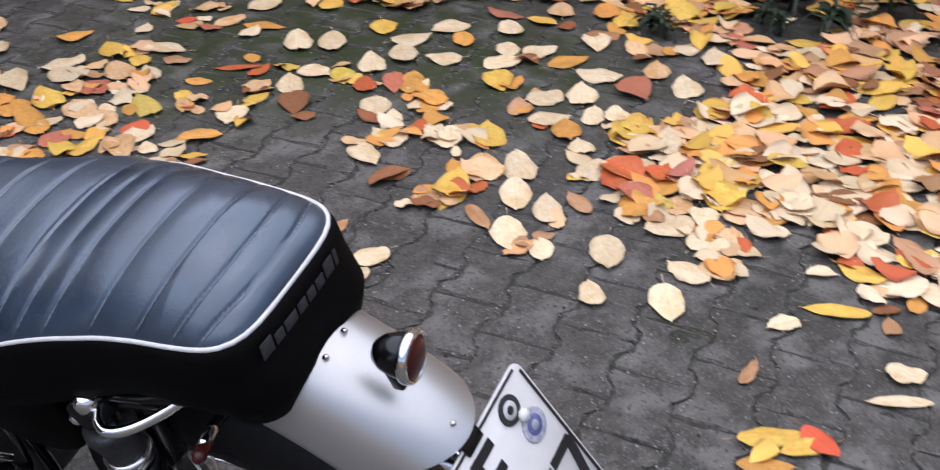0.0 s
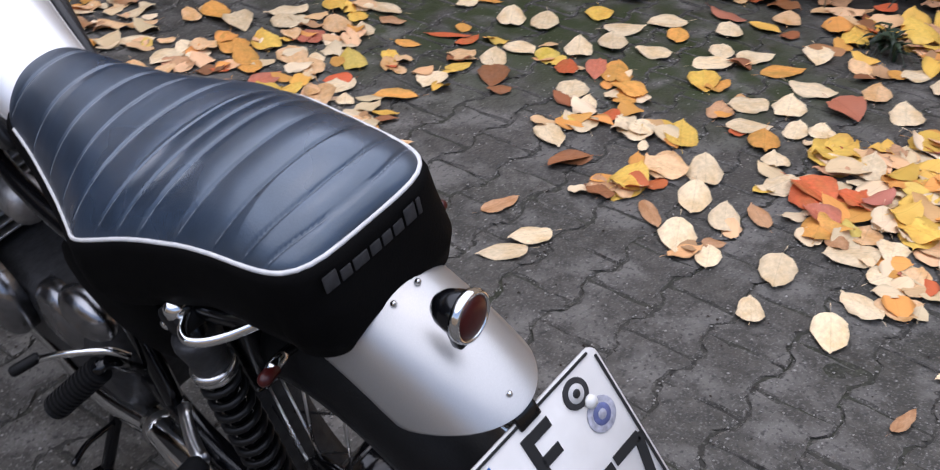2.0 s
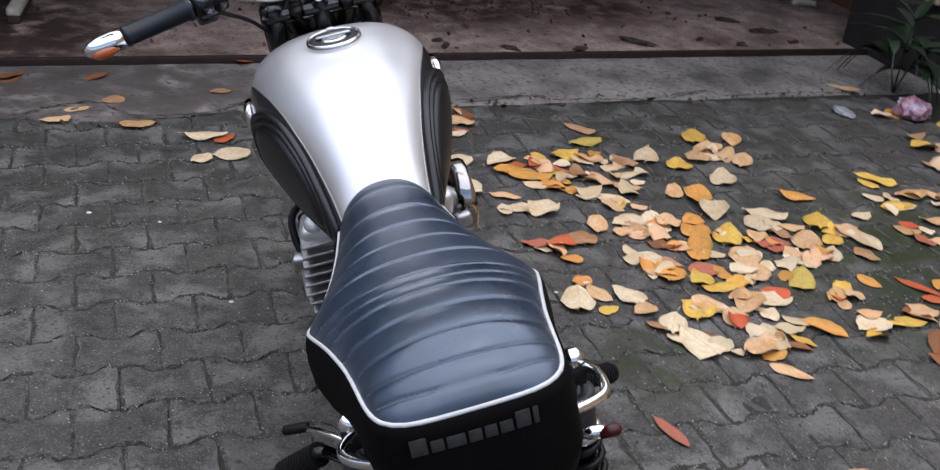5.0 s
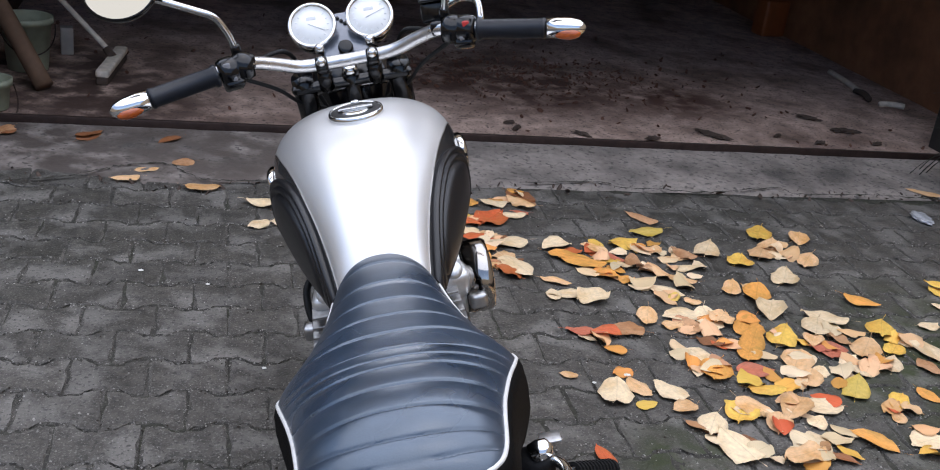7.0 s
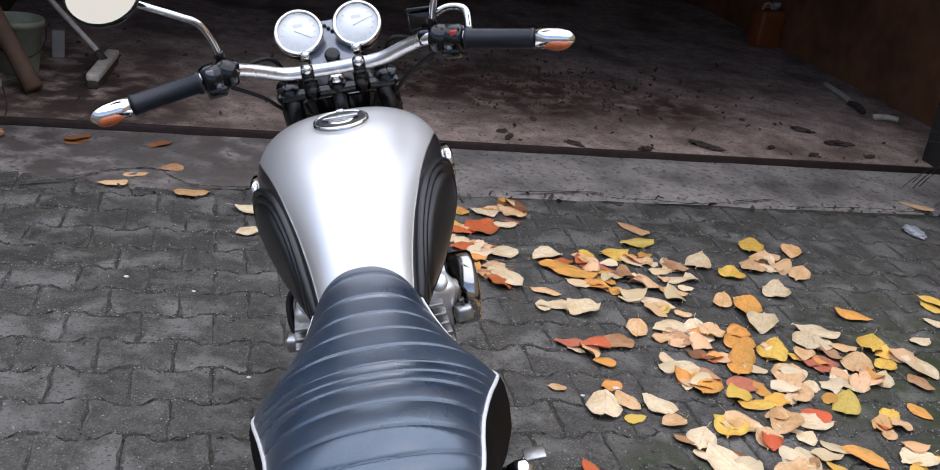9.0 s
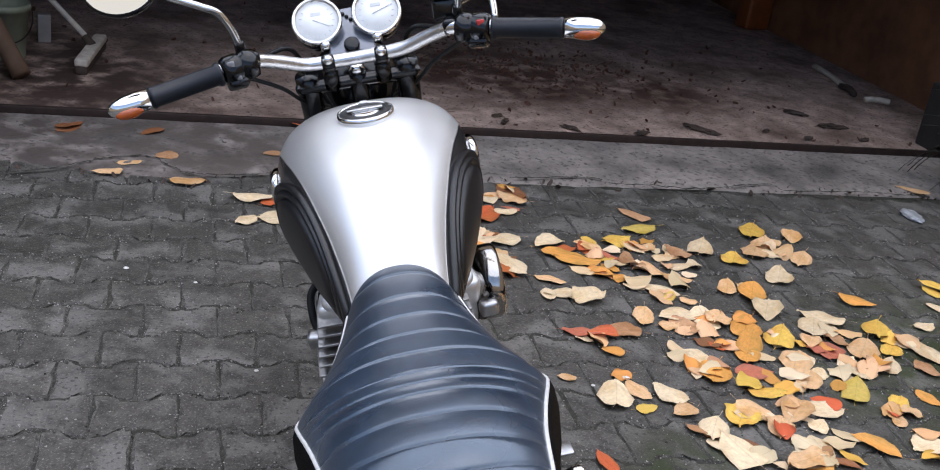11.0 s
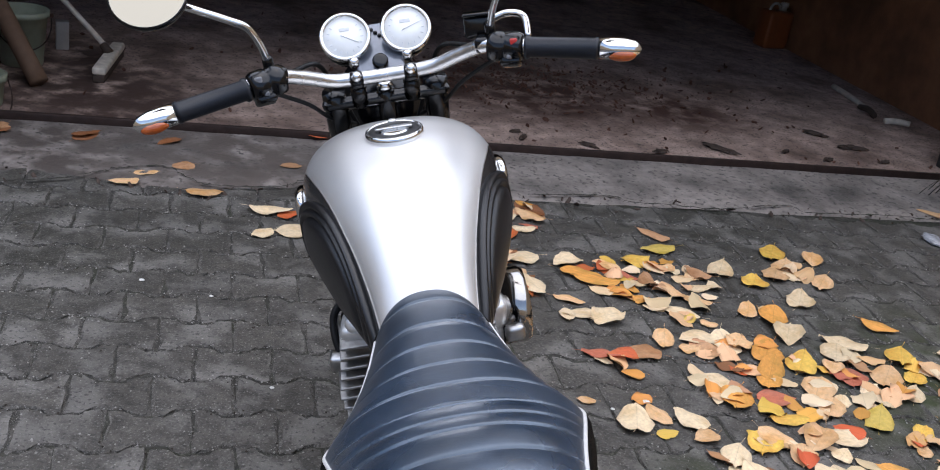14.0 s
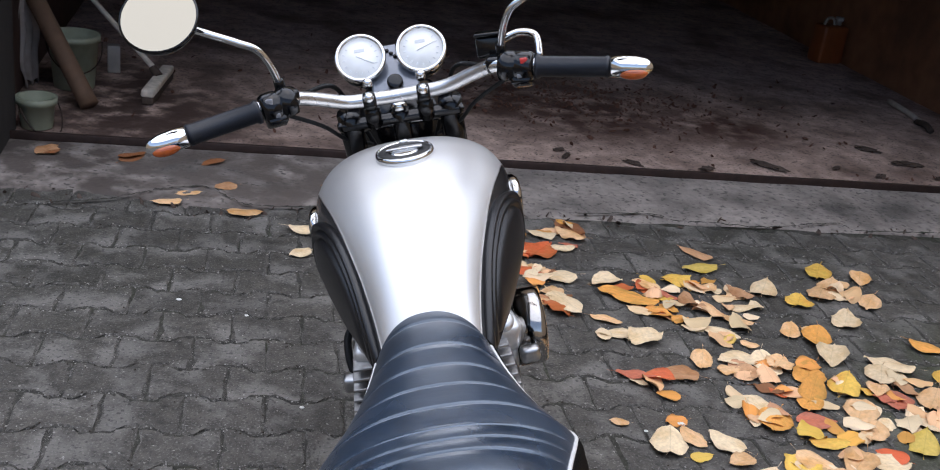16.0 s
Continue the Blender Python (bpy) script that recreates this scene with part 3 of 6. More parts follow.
# tail lamp
lamp_axis = Vector((0.12, -1, 0.06)).normalized()
lamp_at = Vector((-0.008, -0.202, 0.848))
lamp = part("tail_lamp", lathe([(0.0022, -0.0372), (0.0115, -0.0349), (0.0173, -0.0270), (0.0210, -0.0153), (0.0225, -0.0045), (0.0225, 0.0000)], lamp_at, lamp_axis, 28), black_paint, bike, "small black bullet tail lamp")
part("rim", lathe([(0.0225, -0.0045), (0.0257, -0.0037), (0.0264, 0.0007), (0.0251, 0.0052), (0.0221, 0.0060), (0.0218, 0.0015)], lamp_at, lamp_axis, 32, False), chrome, lamp, "chrome rim")
part("lens", lathe([(0.0221, 0.0015), (0.0218, 0.0045), (0.0166, 0.0071), (0.0089, 0.0086), (0.0004, 0.0089)], lamp_at, lamp_axis, 28), lens_red, lamp, "dark red lens")
part("bracket", block(0.011, 0.014, 0.034, pose(-0.0105, -0.18, 0.812, -15), 0.003), black_paint, lamp)

# number plate on its bracket
plate_m = Matrix.Translation((0.003, -0.29, 0.633)) @ Euler((radians(-31), 0, 0)).to_matrix().to_4x4()
# plate plane: width along x, height along z, facing rearwards
corner = [(sx * 0.093 + 0.012 * math.cos(radians(a0 + q)), sz * 0.088 + 0.012 * math.sin(radians(a0 + q))) for sx, sz, a0 in ((1, 1, 0), (-1, 1, 90), (-1, -1, 180), (1, -1, 270)) for q in (0, 22.5, 45, 67.5, 90)]
plate = part("number_plate", loft([[plate_m @ Vector((x, y, z)) for x, z in corner] for y in (-0.0015, 0.0015)]), plate_white, bike, "white number plate with black characters")


def on_plate(name, w, h, x, z, material, rz=0.0, lift=0.0022, label=""):
    return part(name, block(w, 0.0012, h, plate_m @ pose(x, -lift, z, 0, rz, 0), 0.0), material, plate, label, smooth=False)


on_plate("border", 0.186, 0.003, 0, 0.0965, mark_black)
on_plate("border", 0.186, 0.003, 0, -0.0965, mark_black)
on_plate("border", 0.003, 0.176, 0.1005, 0, mark_black)
on_plate("border", 0.003, 0.176, -0.1005, 0, mark_black)
on_plate("blue_field", 0.036, 0.075, -0.08, 0.052, plate_blue)
on_plate("character_bar", 0.012, 0.075, -0.016, 0.045, mark_black)
on_plate("character_bar", 0.03, 0.012, 0.002, 0.076, mark_black)
on_plate("character_bar", 0.026, 0.012, 0.0, 0.047, mark_black)
on_plate("character_bar", 0.012, 0.075, 0.087, -0.048, mark_black, 12)
on_plate("character_bar", 0.04, 0.012, 0.075, -0.014, mark_black)
on_plate("character_bar", 0.034, 0.075, 0.034, -0.048, mark_black)
on_plate("character_bar", 0.034, 0.075, -0.02, -0.048, mark_black)
for name, x, z, r, m in (("inspection_sticker", 0.058, 0.074, 0.0165, badge_grey), ("seal", 0.071, 0.036, 0.019, seal_grey), ("round_sticker", -0.048, 0.026, 0.0165, sticker_red)):
    c = plate_m @ Vector((x, -0.0015, z))
    d = (plate_m.to_3x3() @ Vector((0, -1, 0)))
    part(name, lathe([(r, 0), (r, 0.0012), (r * 0.96, 0.0014), (0.0005, 0.0014)], c, d, 24), m, plate)
    part("sticker_centre", lathe([(r * 0.62, 0.0014), (r * 0.6, 0.0019), (0.0005, 0.0019)], c, d, 20), plate_white if name != "seal" else seal_blue, plate)
    if name != "round_sticker":
        part("sticker_core", lathe([(r * 0.3, 0.0019), (r * 0.28, 0.0023), (0.0005, 0.0023)], c, d, 14), mark_black if name != "seal" else seal_grey, plate)
c = plate_m @ Vector((0.067, -0.0015, 0.056))
part("plate_screw", lathe([(0.0075, 0), (0.007, 0.005), (0.0005, 0.0065)], c, plate_m.to_3x3() @ Vector((0, -1, 0)), 14), petal_white, plate)
part("plate_clip", block(0.03, 0.012, 0.022, plate_m @ pose(0, 0.001, 0.1), 0.002), black_paint, plate, "black plate clip")
part("plate_holder", block(0.16, 0.006, 0.15, plate_m @ pose(0, 0.007, -0.01), 0.002), black_paint, bike)


def both(f):
    for side in (-1, 1):
        f(side)


# shock absorbers
def shock(side):
    top, bot = (Vector((0.142, 0.135, 0.735)), Vector((0.15, 0.092, 0.365))) if side > 0 else (Vector((-0.118, 0.133, 0.735)), Vector((-0.118, 0.092, 0.365)))
    d = (bot - top).normalized()
    body = part("shock_absorber", tube([top, top.lerp(bot, 0.5), bot], 0.016, 12, 2), black_paint, bike, "black coil-over shock absorber")
    a, b = axes_of(d)
    coil = [top + d * (0.09 + 0.235 * k / 132) + (a * math.cos(2 * math.pi * k / 12) + b * math.sin(2 * math.pi * k / 12)) * 0.0225 for k in range(133)]
    part("spring", tube(coil, 0.005, 8, 1), spring_black, body, "black coil spring")
    part("shock_collar", lathe([(0.022, 0.028), (0.028, 0.03), (0.029, 0.04), (0.024, 0.062), (0.0235, 0.078), (0.02, 0.082)], top, d, 24), case_dark, body, "grey cast spring collar")
    part("collar_ring", lathe([(0.022, 0.079), (0.0275, 0.08), (0.0275, 0.087), (0.025, 0.088), (0.0265, 0.09), (0.0265, 0.094), (0.022, 0.096)], top, d, 24), polished, body, "stepped bright ring")
    part("shock_seat", lathe([(0.025, 0.325), (0.031, 0.33), (0.029, 0.345), (0.018, 0.35)], top, d, 20), chrome, body)
    part("shock_eye", lathe([(0.018, -0.02), (0.021, -0.018), (0.021, 0.018), (0.018, 0.02)], top, (1, 0, 0), 16), rubber, body)
    part("top_nut", lathe([(0.013, 0), (0.014, 0.012), (0.011, 0.022), (0.002, 0.026)], top + Vector((-side * 0.004, -0.004, 0.015)), (side, 0, 0.35), 16), chrome, body, "domed chrome nut")
    part("pinch_nut", lathe([(0.008, 0), (0.0085, 0.007), (0.006, 0.013), (0.001, 0.015)], top + Vector((side * 0.008, 0.018, -0.012)), (side, -0.2, 0.1), 12), chrome, body, "small chrome nut")
    part("eye_lower", lathe([(0.02, -0.018), (0.02, 0.018)], bot, (1, 0, 0), 14), black_paint, body)
    # lifting handle beside the seat
    bow = [(0.12, 0.14, 0.742), (0.15, 0.132, 0.742), (0.169, 0.105, 0.747), (0.167, 0.066, 0.75), (0.15, 0.047, 0.754), (0.11, 0.025, 0.765)] if side > 0 else [(-0.095, 0.13, 0.748), (-0.126, 0.118, 0.744), (-0.141, 0.098, 0.742), (-0.134, 0.076, 0.744), (-0.112, 0.052, 0.75), (-0.08, 0.025, 0.762)]
    part("grab_handle", tube(bow, 0.0062, 12, 6), chrome, bike, "short chrome grab handle")
    # rear direction indicator
    base = Vector((0.118, 0.012, 0.742)) if side > 0 else Vector((-0.085, 0.004, 0.729))
    ind = part("rear_indicator", lathe([(0.004, 0.0), (0.0074, 0.008), (0.008, 0.014), (0.008, 0.022), (0.007, 0.028), (0.001, 0.03)], base, (side, -0.16, -0.02), 18), chrome, bike, "slim bullet indicator")
    part("lens", lathe([(0.0076, 0.0), (0.0076, 0.019), (0.005, 0.024), (0.001, 0.026)], base + Vector((side * 0.02, -0.0045, -0.001)), (side, -0.16, -0.02), 16), lens_red, ind, "dark red lens")
    part("stem", tube([base - Vector((side * 0.06, 0, 0.01)), base, base + Vector((side * 0.01, 0, 0))], 0.006, 8, 2), black_paint, ind)


both(shock)

# frame, side panels, swing arm
both(lambda sd: part("frame_rail", tube([(sd * 0.07, 0.0, 0.77), (sd * 0.1, 0.1, 0.745), (sd * 0.105, 0.3, 0.70), (sd * 0.09, 0.55, 0.69), (sd * 0.05, 0.8, 0.74), (sd * 0.03, 1.0, 0.86)], 0.0135, 10, 4), black_paint, bike))
both(lambda sd: part("down_tube", tube([(sd * 0.03, 1.0, 0.84), (sd * 0.06, 1.04, 0.6), (sd * 0.1, 0.98, 0.25), (sd * 0.1, 0.6, 0.2), (sd * 0.1, 0.4, 0.3), (sd * 0.1, 0.38, 0.68)], 0.015, 10, 5), black_paint, bike))
both(lambda sd: part("side_panel", ellipsoid((sd * 0.1, 0.36, 0.6), (0.022, 0.13, 0.08)), vinyl_side, bike, "black side panel"))
both(lambda sd: part("swing_arm", tube([(sd * 0.09, 0.46, 0.35), (sd * 0.115, 0.25, 0.345), (sd * 0.115, 0.04, 0.335)], 0.018, 10, 4), black_paint, bike))
part("air_box", block(0.17, 0.3, 0.17, pose(0, 0.28, 0.62), 0.02), black_paint, bike)


# wheels: tyre, rim, hub, spokes
def wheel(y, r, width, name):
    c = Vector((0, y, r + 0.0))
    n = 64

    def ring_body(profile):
        rings = []
        for k in range(n + 1):
            a = 2 * math.pi * k / n
            rings.append([c + Vector((x, rr * math.sin(a), rr * math.cos(a))) for x, rr in profile])
        return loft(rings, caps=False, closed=True)

    t = width / 2
    rr = r - t
    hub = part(name, lathe([(0.03, -0.07), (0.085, -0.062), (0.085, -0.05), (0.05, -0.04), (0.05, 0.04), (0.085, 0.05), (0.085, 0.062), (0.03, 0.07)], c, (1, 0, 0), 28), black_paint, bike, "spoked wheel with a black tyre")
    part("tyre", ring_body([(t * math.cos(a), rr + t * math.sin(a)) for a in [radians(-70 + 320 * q / 19) for q in range(20)]]), rubber, hub, "black road tyre")
    # chrome rim given a dark colour in place of the shadow on it
    part("rim", ring_body([(-0.05, rr - 0.02), (-0.05, rr - 0.045), (-0.03, rr - 0.06), (0.03, rr - 0.06), (0.05, rr - 0.045), (0.05, rr - 0.02), (0.03, rr - 0.035), (-0.03, rr - 0.035)]), case_dark, hub, "chrome rim darkened in colour for shade")
    for k in range(32):
        a, sd = 2 * math.pi * k / 32, 1 if k % 2 else -1
        b = a + (0.32 if (k // 2) % 2 else -0.32)
        p0 = c + Vector((sd * 0.055, 0.078 * math.sin(b), 0.078 * math.cos(b)))
        p1 = c + Vector((sd * 0.012, (rr - 0.055) * math.sin(a), (rr - 0.055) * math.cos(a)))
        part("spoke", tube([p0, p1], 0.0022, 5, 1), polished, hub)


wheel(0.06, 0.333, 0.118, "rear_wheel")
wheel(1.515, 0.335, 0.1, "front_wheel")
front_rings = []
for i in range(25):
    a = radians(-55 + 130 * i / 24)
    front_rings.append([Vector((0.06 * math.sin(t * 0.13), 1.515 - (0.375 - 0.02 * abs(t / 10) ** 2) * math.sin(a), 0.335 + (0.375 - 0.03 * abs(t / 10) ** 2) * math.cos(a))) for t in range(-10, 11)])
part("front_mudguard", loft(front_rings, caps=False, closed=False), paint_fender, bike, "silver front mudguard")


# exhausts, pegs, engine
def exhaust(sd):
    out = 0.0 if sd > 0 else 0.036
    pipe = part("exhaust_pipe", tube([(sd * 0.07, 1.03, 0.5), (sd * 0.085, 1.09, 0.42), (sd * 0.095, 1.04, 0.24), (sd * 0.105, 0.85, 0.19), (sd * 0.13, 0.6, 0.235), (sd * (0.16 - out), 0.42, 0.275)], 0.0205, 14, 5), chrome, bike, "chrome exhaust pipe")
    part("silencer", tube([(sd * (0.16 - out), 0.46, 0.27), (sd * (0.163 - out), 0.38, 0.28), (sd * (0.166 - out), 0.25, 0.292), (sd * (0.169 - out), 0.05, 0.315), (sd * (0.172 - out), -0.15, 0.335), (sd * (0.173 - out), -0.2, 0.34)],
                          lambda t: 0.021 + 0.024 * min(1.0, t / 0.45) - 0.012 * max(0.0, (t - 0.75) / 0.25), 20, 5), chrome, pipe, "long chrome silencer")
    part("clamp", lathe([(0.024, -0.014), (0.027, -0.012), (0.027, 0.012), (0.024, 0.014)], (sd * (0.161 - out), 0.43, 0.274), (0, -1, 0.06), 18), polished, pipe)


both(exhaust)


def pegs(sd):
    a = Vector((-0.182, 0.31, 0.575)) if sd < 0 else Vector((0.222, 0.43, 0.478))
    out = Vector((0.081, 0.06, -0.056) if sd > 0 else (-0.062, 0.056, -0.06)).normalized()
    prof = []
    for k in range(12):
        prof += [(0.012, k * 0.0082), (0.0182, k * 0.0082 + 0.0014), (0.0182, k * 0.0082 + 0.0048), (0.012, k * 0.0082 + 0.0062)]
    prof += [(0.017, 0.1), (0.012, 0.106), (0.001, 0.107)]
    peg = part("foot_peg", lathe(prof, a, out, 14), rubber, bike, "ribbed rubber foot peg", smooth=False)
    part("peg_bracket", tube([(sd * 0.1, 0.42, 0.4), (sd * 0.125, 0.38, 0.46), a - out * 0.015, a + out * 0.02], 0.009, 8, 3), black_paint, peg)
    peg_at, peg_way = ((0.146, 0.2, 0.462), (0.8, -0.6, 0.16)) if sd > 0 else ((-0.142, 0.262, 0.36), (-1, -0.1, 0))
    pp = part("passenger_peg", lathe([(0.012, 0), (0.017, 0.006), (0.019, 0.012), (0.019, 0.062), (0.0175, 0.068), (0.001, 0.07)], peg_at, peg_way, 18), rubber, bike, "black passenger peg")
    part("peg_arm", tube([(sd * 0.1, 0.36, 0.36), (sd * 0.13, 0.3, 0.36 + 0.06 * (sd > 0)), peg_at], 0.011, 8, 3), polished if sd < 0 else black_paint, pp)


both(pegs)
lever = part("gear_lever", tube([(-0.12, 0.4, 0.47), (-0.14, 0.41, 0.495), (-0.178, 0.455, 0.495), (-0.205, 0.5, 0.478)], 0.0055, 8, 4), chrome, bike, "chrome gear lever with rubber toe piece")
part("toe_rubber", lathe([(0.007, 0), (0.0085, 0.003), (0.0085, 0.04), (0.006, 0.044)], (-0.2, 0.502, 0.478), (-0.92, 0.3, -0.1), 12), rubber, lever)
brake = part("brake_pedal", tube([(0.13, 0.56, 0.33), (0.17, 0.62, 0.33), (0.198, 0.685, 0.335), (0.212, 0.712, 0.34)], 0.0065, 8, 4), chrome, bike, "chrome brake pedal")
part("pedal_pad", block(0.04, 0.034, 0.006, pose(0.229, 0.712, 0.345), 0.002), fin_alloy, brake)
stand = part("side_stand", tube([(-0.1, 0.59, 0.24), (-0.15, 0.605, 0.15), (-0.196, 0.617, 0.066)], 0.011, 10, 4), black_paint, bike, "black side stand standing on the pavers")
part("stand_foot", block(0.04, 0.055, 0.008, Matrix.Translation((-0.204, 0.619, 0.0610)) @ Euler((0, radians(15.5), 0)).to_matrix().to_4x4(), 0.002), black_paint, stand)
part("stand_tang", tube([(-0.14, 0.6, 0.17), (-0.2, 0.575, 0.2), (-0.24, 0.55, 0.21)], 0.005, 8, 4), black_paint, stand)
part("centre_stand", tube([(-0.1, 0.46, 0.26), (-0.135, 0.40, 0.22), (-0.17, 0.31, 0.2), (-0.2, 0.28, 0.2)], 0.011, 8, 3), black_paint, bike)

engine = part("engine_case", block(0.26, 0.46, 0.2, pose(0, 0.72, 0.33), 0.04, 4), case_dark, bike, "cast alloy engine case")
part("starter_cover", ellipsoid((-0.108, 0.52, 0.47), (0.03, 0.06, 0.045)), case_grey, engine, "domed grey cover")
for sd in (-1, 1):
    part("case_cover", lathe([(0.088, 0.0), (0.088, 0.028), (0.08, 0.04), (0.06, 0.05), (0.03, 0.055), (0.001, 0.056)], (0.105 if sd > 0 else -0.128, 0.79, 0.39), (sd, 0, 0), 32), case_grey, engine, "polished round engine cover")
    part("case_cover", lathe([(0.068, 0.0), (0.068, 0.022), (0.055, 0.038), (0.03, 0.045), (0.001, 0.046)], (sd * 0.095, 0.61, 0.405), (sd, 0, 0), 28), case_grey, engine, "polished round engine cover")
    for k in range(5):
        a = 2 * math.pi * k / 5
        part("cover_screw", lathe([(0.006, 0), (0.005, 0.005), (0.0005, 0.006)], (0.135 if sd > 0 else -0.158, 0.79 + 0.078 * math.cos(a), 0.39 + 0.078 * math.sin(a)), (sd, 0, 0), 8), chrome, engine)
for k in range(10):
    z = 0.462 + k * 0.019
    part("cooling_fin", block(0.29 - 0.006 * abs(k - 4), 0.2, 0.0055, pose(-0.014, 0.9, z, 5), 0.002), cast_alloy, engine)
part("cylinder", block(0.24, 0.14, 0.2, pose(0, 0.9, 0.52), 0.02), case_dark, engine)
head = part("cylinder_head", block(0.21, 0.15, 0.06, pose(0, 0.91, 0.65, 5), 0.022, 4), satin_alloy, bike, "polished cylinder head cover")
for sd in (-1, 1):
    reach = 0.018 if sd > 0 else 0.0
    rad = 0.066 if sd > 0 else 0.04
    deep = 0.055 if sd > 0 else 0.028
    part("head_end", lathe([(rad * 0.8, -0.03), (rad * 0.86, -0.012), (rad, -0.006), (rad, reach), (rad * 0.95, reach + 0.0015), (rad * 0.95, reach + 0.004)], (sd * 0.112, 0.9, 0.6), (sd, 0, 0), 30), satin_alloy, head, "round satin alloy end cover")
    part("end_gasket", lathe([(rad * 0.98, 0.0), (rad * 0.985, 0.0005), (rad * 0.985, 0.0025), (rad * 0.98, 0.003)], (sd * (0.112 + reach + 0.0015), 0.9, 0.6), (sd, 0, 0), 30), black_paint, head, "thin black gasket")
    part("end_cap", lathe([(rad * 0.94, 0.0), (rad * 1.02, 0.001), (rad * 1.02, deep - 0.014), (rad * 0.95, deep - 0.006), (rad * 0.5, deep - 0.001), (0.001, deep)], (sd * (0.112 + reach + 0.004), 0.9, 0.6), (sd, 0, 0), 36), case_chrome, head, "dark reflecting end cap")
    part("head_lobe", block(0.075, 0.062, 0.058, pose(sd * 0.1, 0.848, 0.628, 14, 6 * sd, 12 * sd), 0.014, 3), satin_alloy, head)
    part("lobe_boss", lathe([(0.019, -0.02), (0.019, 0.006), (0.015, 0.011), (0.001, 0.013)], (sd * 0.112, 0.832, 0.652), (0.1 * sd, -0.55, 0.8), 16), satin_alloy, head)
    part("head_step", block(0.034, 0.03, 0.03, pose(sd * 0.15, 0.836, 0.585, 8, 0, 6 * sd), 0.008, 3), fin_alloy, head)
    part("carburettor", lathe([(0.02, 0), (0.034, 0.01), (0.034, 0.06), (0.026, 0.075), (0.022, 0.11)], (sd * 0.06, 0.66, 0.57), (0, 1, 0), 18), cast_alloy, bike)

part("breather_hose", tube([(-0.09, 0.9, 0.655), (-0.125, 0.9, 0.662), (-0.148, 0.885, 0.648), (-0.152, 0.86, 0.62), (-0.146, 0.84, 0.592)], 0.007, 10, 6), rubber, bike, "thin black hose")
# steering head, forks, headlamp
both(lambda sd: part("fork_leg", tube([(sd * 0.088, 1.045, 0.985), (sd * 0.088, 1.2, 0.69), (sd * 0.088, 1.37, 0.37), (sd * 0.088, 1.5, 0.335)], lambda t: 0.0205 if t < 0.6 else 0.019, 14, 4), black_paint, bike, "black fork leg"))
part("top_yoke", block(0.222, 0.06, 0.022, pose(0, 1.06, 0.958, -24), 0.011, 4), black_paint, bike, "black top yoke")
part("lower_yoke", block(0.2, 0.05, 0.03, pose(0, 1.15, 0.79, -24), 0.01, 3), black_paint, bike)
part("steering_stem", tube([(0, 1.04, 0.98), (0, 1.15, 0.78)], 0.016, 14, 1), black_paint, bike)
part("stem_nut", lathe([(0.014, 0), (0.014, 0.006), (0.010, 0.012), (0.007, 0.014), (0.0005, 0.014)], (0.0, 1.045, 0.982), (0, -0.42, 0.9), 20), chrome, bike, "chrome steering nut")
part("headlamp", lathe([(0.01, -0.11), (0.05, -0.1), (0.08, -0.06), (0.092, 0.0), (0.095, 0.015), (0.085, 0.022), (0.05, 0.03), (0.001, 0.034)], (0, 1.29, 0.88), (0, 1, -0.08), 28), black_paint, bike, "round black headlamp")
both(lambda sd: part("fork_ear", block(0.012, 0.05, 0.14, pose(sd * 0.105, 1.15, 0.88, -24), 0.004), black_paint, bike))

